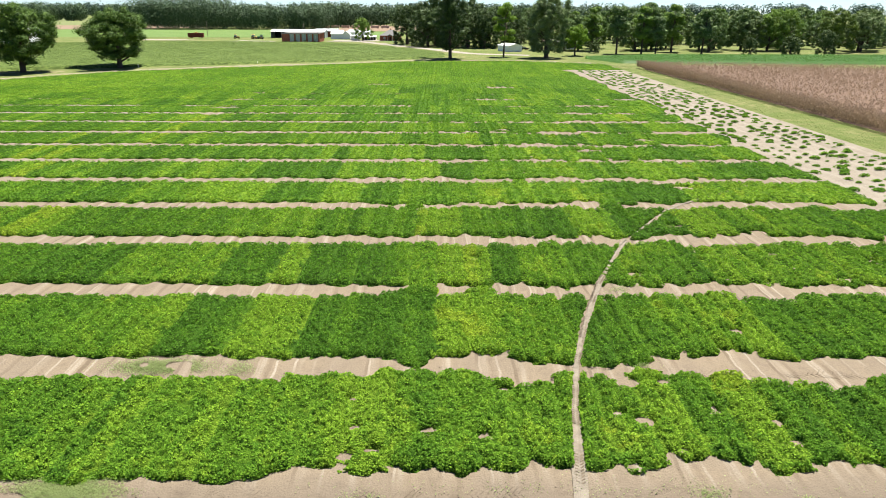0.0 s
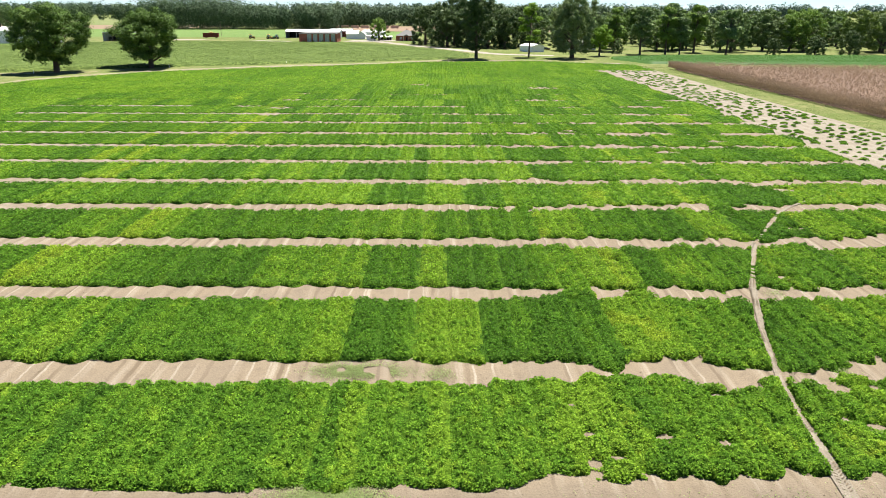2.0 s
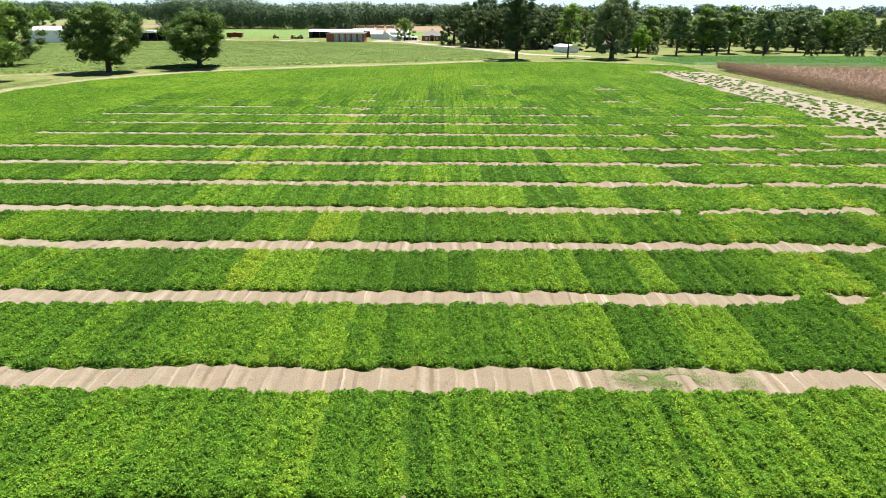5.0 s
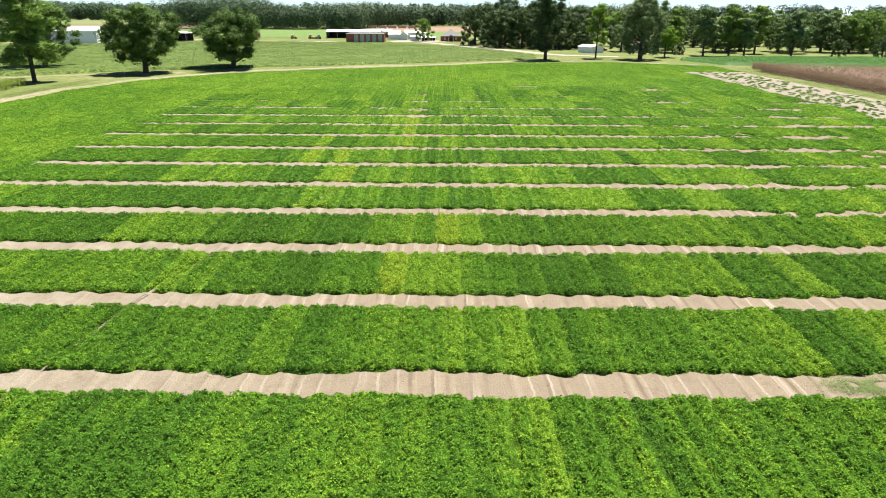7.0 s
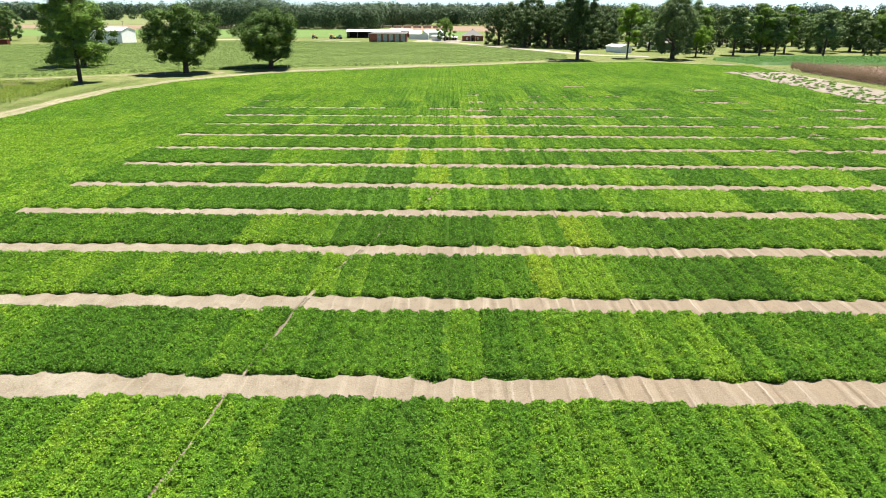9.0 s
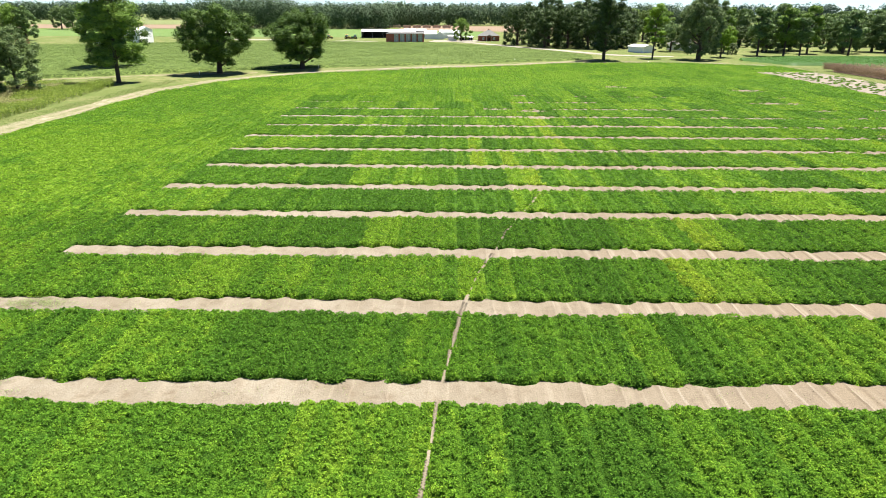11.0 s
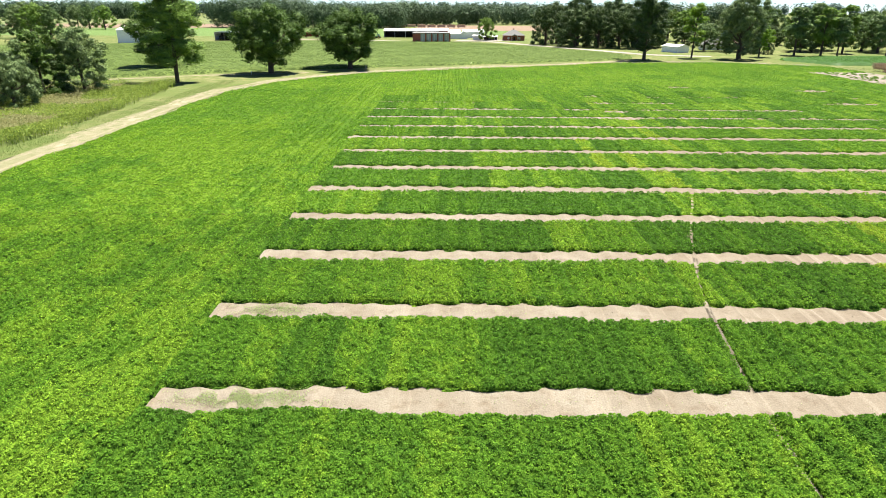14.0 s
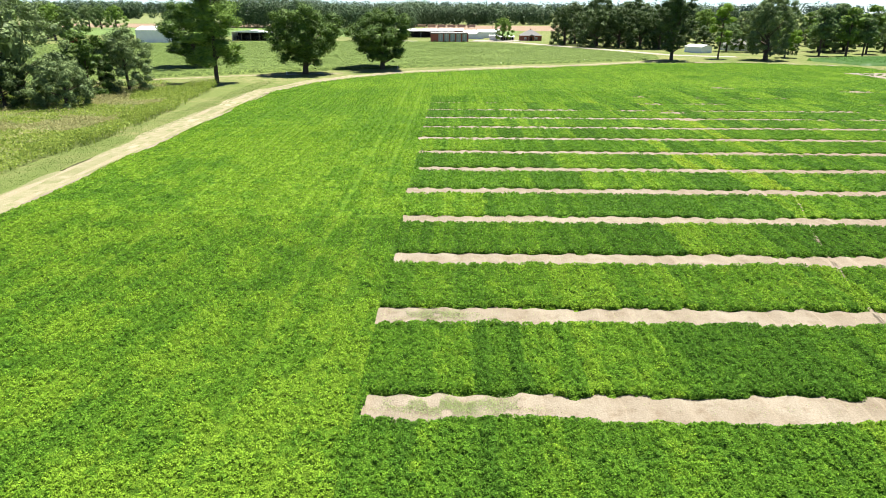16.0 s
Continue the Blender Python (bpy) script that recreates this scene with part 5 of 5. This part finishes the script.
def gable_shed(name, label, x, y, turn, wide, long, eave, ridge, wall_mat, roof_mat, open_bays=0, category="building"):
    """wide across the gable (local x), long along the ridge (local y)."""
    ob = thing(name, label, category, (x, y, 0), turn)
    w, l = wide / 2, long / 2
    t = 0.12
    part("wall", bm_mesh("wall", prism_bm([(-w, 0), (w, 0), (w, eave), (0, ridge), (-w, eave)], -l, -l + t), wall_mat), ob)
    part("wall", bm_mesh("wall", prism_bm([(-w, 0), (w, 0), (w, eave), (0, ridge), (-w, eave)], l - t, l), wall_mat), ob)
    part("wall", bm_mesh("wall", box_bm(w - t, w, -l + t, l - t, 0, eave), wall_mat), ob)
    if open_bays:
        # near-black sheet along the rear wall, standing in for the bays' shade
        part("wall_shade", bm_mesh("wall_shade", box_bm(w - 0.4, w - t - 0.02, -l + t + 0.02, l - t - 0.02, 0, eave - 0.1), DARK), ob)
        for k in range(1, 5):
            cy = -l + long * k / 5
            part("post", bm_mesh("post", box_bm(-w, -w + 0.2, cy - 0.1, cy + 0.1, 0, eave), GREY_METAL), ob)
        # near-black sheet on the floor, painted shade below the roof
        part("floor_shade", bm_mesh("floor_shade", box_bm(-w + 0.3, w - 0.5, -l + t + 0.02, l - t - 0.02, 0.1, 0.14), DARK), ob)
    if not open_bays:
        part("wall", bm_mesh("wall", box_bm(-w, -w + t, -l + t, l - t, 0, eave), wall_mat), ob)
    o = 0.3
    slope = (ridge - eave) / w
    for s in (-1, 1):
        prof = [(0, ridge + 0.02), (s * (w + o), eave - slope * o + 0.02), (s * (w + o), eave - slope * o + 0.12), (0, ridge + 0.14)]
        part("roof", bm_mesh("roof", prism_bm(prof, -l - o, l + o), roof_mat), ob)
    return ob


def brick_office(x, y):
    ob = thing("brick_building", "low red-brick building with five tall window bays and flat roof", "building", (x, y, 0))
    wide, deep, high = 21.0, 20.0, 5.2
    part("wall", bm_mesh("wall", box_bm(0.4, wide - 0.4, 0.5, deep, 0, high - 0.5), BRICK), ob)
    part("roof", bm_mesh("roof", box_bm(-0.2, wide + 0.2, -0.5, deep + 0.3, high - 0.5, high - 0.1, 0.05), SHINGLE), ob, "grey flat roof with deep fascia")
    part("base", bm_mesh("base", box_bm(0.3, wide - 0.3, 0.3, 0.5, 0, 0.55), BRICK), ob)
    n = 5
    start, bay = 4.0, (wide - 4.0) / n
    part("end_wall", bm_mesh("end_wall", box_bm(0, start, -0.1, 0.5, 0, high - 0.5), BRICK), ob)
    for k in range(n + 1):
        cx = start + k * bay
        part("pillar", bm_mesh("pillar", box_bm(cx - 0.45, cx + 0.45, -0.12, 0.5, 0, high - 0.5, 0.02), BRICK), ob)
    for k in range(n):
        cx = start + (k + 0.5) * bay
        win = part("window", bm_mesh("window", box_bm(cx - bay / 2 + 0.26, cx + bay / 2 - 0.26, 0.36, 0.44, 0.55, high - 0.55), WHITE_METAL), ob)
        half = bay / 2 - 0.34
        for s in (-1, 1):
            part("pane", bm_mesh("pane", box_bm(cx + s * half / 2 - half / 2 + 0.04, cx + s * half / 2 + half / 2 - 0.04, 0.31, 0.35, 0.65, high - 0.65), GLASS), win)
    for k in range(4):
        rng = np.random.default_rng(400 + k)
        bush = new("shrub", bush_mesh("shrub", rng, 0.55, 0.6, 200, 0.12, [OAK], 0))
        bush.matrix_basis = pose(UNIT * x + 2.6 + k * 5.4, UNIT * y - 1.2, UNIT * ground_z(x, y))
        tagged(bush, "clipped dark green shrub by the brick building", "shrub", "office shrubs")


def hip_house(name, label, x, y, turn, wide, deep, eave, ridge, wall_mat, porch=False):
    ob = thing(name, label, "house", (x, y, 0), turn)
    w, d = wide / 2, deep / 2
    part("wall", bm_mesh("wall", box_bm(-w, w, -d, d, 0, eave), wall_mat), ob)
    bm = bmesh.new()
    o = 0.45
    low = [bm.verts.new(p) for p in ((-w - o, -d - o, eave), (w + o, -d - o, eave), (w + o, d + o, eave), (-w - o, d + o, eave))]
    r = max(0.1, w - d)
    a, b = bm.verts.new((-r, 0, ridge)), bm.verts.new((r, 0, ridge))
    for f in ((low[0], low[1], b, a), (low[1], low[2], b), (low[2], low[3], a, b), (low[3], low[0], a), tuple(low[::-1])):
        bm.faces.new(f)
    part("roof", bm_mesh("roof", bm, SHINGLE), ob, "grey shingled hip roof")
    part("chimney", bm_mesh("chimney", box_bm(-0.3, 0.3, 0.4, 1.0, eave, ridge + 0.7, 0.03), BRICK), ob)
    for cx in (-w * 0.55, w * 0.5):
        win = part("window", bm_mesh("window", box_bm(cx - 0.55, cx + 0.55, -d - 0.06, -d + 0.02, 0.9, 2.2), WHITE_WOOD), ob)
        part("pane", bm_mesh("pane", box_bm(cx - 0.45, cx + 0.45, -d - 0.09, -d - 0.065, 1.0, 2.1), GLASS), win)
    part("door", bm_mesh("door", box_bm(-0.45, 0.45, -d - 0.05, -d + 0.02, 0.1, 2.1), DARK), ob)
    if porch:
        part("porch_roof", bm_mesh("porch_roof", prism_bm([(-1.8, eave - 0.1), (1.8, eave - 0.1), (0, eave + 0.9)], -d - 2.2, -d), SHINGLE), ob)
        for s in (-1.6, 1.6):
            part("porch_post", bm_mesh("porch_post", box_bm(s - 0.08, s + 0.08, -d - 2.1, -d - 1.94, 0, eave - 0.1), WHITE_WOOD), ob)
    return ob


def wheel(parent, x, y, r, w):
    bm = bmesh.new()
    bmesh.ops.create_cone(bm, cap_ends=True, segments=16, radius1=r, radius2=r, depth=w, matrix=pose(x, y, r, 90, 0, 0))
    ob = part("wheel", bm_mesh("wheel", bm, RUBBER), parent)
    bm = bmesh.new()
    bmesh.ops.create_cone(bm, cap_ends=True, segments=12, radius1=r * 0.5, radius2=r * 0.45, depth=w + 0.06, matrix=pose(x, y, r, 90, 0, 0))
    part("rim", bm_mesh("rim", bm, YELLOW), ob)


def tractor(x, y, turn, paint, label):
    ob = thing("tractor", label, "tractor", (x, y, 0), turn)
    part("hood", bm_mesh("hood", box_bm(0.3, 2.1, -0.4, 0.4, 0.8, 1.6, 0.08), paint), ob)
    part("chassis", bm_mesh("chassis", box_bm(-1.2, 2.0, -0.3, 0.3, 0.5, 0.9, 0.04), DARK), ob)
    cab = part("cab", bm_mesh("cab", box_bm(-1.1, 0.3, -0.7, 0.7, 0.9, 2.5, 0.08), GLASS), ob)
    part("cab_roof", bm_mesh("cab_roof", box_bm(-1.25, 0.45, -0.8, 0.8, 2.5, 2.68, 0.05), paint), cab)
    for x1, r in ((-0.7, 0.8), (1.6, 0.5)):
        for s in (-0.85, 0.85):
            wheel(ob, x1, s, r, 0.4)


def wagon(name, label, x, y, turn, long, high, paint, load=None):
    ob = thing(name, label, "wagon", (x, y, 0), turn)
    body = part("body", bm_mesh("body", box_bm(-long / 2, long / 2, -1.2, 1.2, 0.7, high, 0.05), paint), ob)
    n = int(long / 0.9)
    for k in range(n + 1):
        cx = -long / 2 + k * long / n
        part("rib", bm_mesh("rib", box_bm(cx - 0.06, cx + 0.06, -1.3, -1.2, 0.7, high), paint), body)
    part("rail", bm_mesh("rail", box_bm(-long / 2 - 0.1, long / 2 + 0.1, -1.32, 1.32, high, high + 0.12), paint), body)
    for cx in (-long / 3, long / 3):
        for s in (-1.0, 1.0):
            wheel(ob, cx, s, 0.45, 0.25)
    if load:
        part("load", bm_mesh("load", box_bm(-0.6, 1.2, -0.6, 0.6, high + 0.12, high + 0.9, 0.2), load), ob, "yellow machine part on top")


brick_office(-45.5, 190.0)
gable_shed("equipment_barn", "long white metal barn with open equipment bays", -48.0, 226, 90, 12.0, 36.0, 4.0, 5.3, GREY_METAL, PALE_METAL, 1)
gable_shed("farm_shed", "low shed with pale grey metal roof", -39.5, 232, 90, 12.0, 15.0, 4.0, 5.4, RUST, GREY_METAL)
gable_shed("white_cottage", "small white cottage with metal roof", -33.7, 217, 90, 8.0, 7.6, 3.2, 5.2, WHITE_WOOD, WHITE_METAL, category="house")
gable_shed("cottage_porch", "white gabled porch building beside the cottage", -30.6, 215.5, 0, 4.8, 6.0, 3.0, 4.8, WHITE_WOOD, WHITE_METAL, category="house")
gable_shed("blue_roof_shed", "white shed with pale blue metal roof", -27.4, 224, 90, 8.0, 14.0, 3.8, 5.2, WHITE_WOOD, GREY_METAL)
gable_shed("white_trailer", "white low trailer shed beside the tree", -26.6, 205.5, 90, 3.0, 5.4, 2.6, 3.0, WHITE_METAL, WHITE_METAL)
gable_shed("carport", "low white carport beside the tree", -22.5, 207.5, 90, 4.0, 8.5, 1.9, 2.5, WHITE_METAL, WHITE_METAL, 1)
hip_house("brick_house", "brick house with grey hip roof and chimney", -15.6, 205, 0, 12.5, 10.5, 3.0, 6.2, BRICK, True)
gable_shed("white_barn", "large white metal barn behind the soybeans", -116.5, 181, 90, 16.0, 27.0, 6.6, 8.3, WHITE_METAL, WHITE_METAL)
gable_shed("storage_shed", "cream metal storage shed with gable roof", 15.4, 149.5, 28, 6.6, 9.5, 2.5, 3.3, WHITE_METAL, WHITE_METAL)
hip_house("grey_roof_house", "house with grey roof behind the trees", 28.5, 160, -10, 14.0, 10.0, 2.7, 5.2, WHITE_WOOD, True)
wagon("peanut_wagon", "dark rusty drying wagon with ribbed sides", -80.5, 219, 0, 9.8, 3.1, RUST, YELLOW)
wagon("red_wagon", "rust-red farm wagon standing on grass", -133.8, 165, 0, 6.0, 3.0, RUST)
for k in range(8):
    wagon("hay_wagon", "far tan peanut drying wagon before the woods", -66.0 + 5.2 * k, 352, 0, 8.4, 2.9, TAN)
tractor(-66.5, 216, 20, YELLOW, "yellow tractor parked in the farmyard")
tractor(-60.5, 215, -10, YELLOW, "yellow tractor beside a green one")
tractor(-58.0, 214, 170, GREEN, "green tractor parked on the farmyard")


def pole_shed(x, y, turn):
    ob = thing("pole_shed", "open pole shed with white roof over dark machinery", "shed", (x, y, 0), turn)
    part("roof", bm_mesh("roof", prism_bm([(-10.8, 4.6), (10.8, 4.4), (10.8, 4.6), (0, 5.8), (-10.8, 4.8)], -6, 6), WHITE_METAL), ob)
    for cx in (-10.5, -5.2, 0, 5.2, 10.5):
        for cy in (-5.7, 5.7):
            part("post", bm_mesh("post", box_bm(cx - 0.14, cx + 0.14, cy - 0.14, cy + 0.14, 0, 4.5), POLE_WOOD), ob)
    part("end_wall", bm_mesh("end_wall", box_bm(-10.8, -10.65, -5.8, 5.8, 0, 4.6), WHITE_METAL), ob)
    # back wall coloured near-black for the dimness under the roof
    part("shaded_back_wall", bm_mesh("shaded_back_wall", box_bm(-10.6, 10.6, 5.5, 5.65, 0, 4.4), DARK), ob)
    for k in range(4):
        wagon("implement", "dark farm implement parked under the shed roof", x - 4 + 2.6 * k, y, 90, 5.0, 2.2 + 0.5 * (k % 2), DARK)


pole_shed(-98.0, 197, 0)


def marker(x, y):
    ob = thing("marker_stake", "short white marker stake beside the farm track", "stake", (x, y, 0), group="marker stakes")
    part("post", bm_mesh("post", box_bm(-0.06, 0.06, -0.06, 0.06, -0.1, 0.75, 0.01), WHITE_WOOD), ob)
    part("cap", bm_mesh("cap", box_bm(-0.09, 0.09, -0.09, 0.09, 0.75, 0.92, 0.02), WHITE_WOOD), ob)


for x, y in ((-31.1, 111.2), (-15.6, 119.3), (-47.7, 103.4), (-62.3, 92.3)):
    marker(x, y)


def car(x, y, turn):
    ob = thing("parked_car", "dark parked car beside the cream shed", "car", (x, y, 0), turn)
    part("body", bm_mesh("body", box_bm(-2.2, 2.2, -0.9, 0.9, 0.35, 0.95, 0.12), DARK), ob)
    cabin = part("cabin", bm_mesh("cabin", prism_bm([(-1.7, 0.95), (1.0, 0.95), (0.4, 1.5), (-1.2, 1.5)], -0.78, 0.78), DARK), ob)
    for s in (-1, 1):
        part("side_window", bm_mesh("side_window", prism_bm([(-1.4, 1.0), (0.75, 1.0), (0.3, 1.42), (-1.1, 1.42)], s * 0.78 - 0.01, s * 0.78 + 0.01), GLASS), cabin)
    for cx in (-1.35, 1.35):
        for s in (-0.8, 0.8):
            wheel(ob, cx, s, 0.33, 0.2)


car(19.2, 154.5, 20)


def utility_pole(x, y, high, arm=True):
    ob = thing("utility_pole", "weathered wooden utility pole", "pole", (x, y, 0), group="utility poles")
    bm = tube(bmesh.new(), [(0, 0, -0.2), (0, 0, high * 0.5), (0, 0, high)], [0.16, 0.14, 0.11], 8)
    part("post", bm_mesh("post", bm, POLE_WOOD, True), ob)
    if arm:
        part("crossarm", bm_mesh("crossarm", box_bm(-1.0, 1.0, -0.06, 0.06, high - 0.7, high - 0.55), POLE_WOOD), ob)


for x, y, h in ((-6.5, 196, 13.0), (-44.0, 214, 9.5), (-84, 240, 10.0), (-25, 240, 10.0), (-140, 240, 10.0)):
    utility_pole(x, y, h)
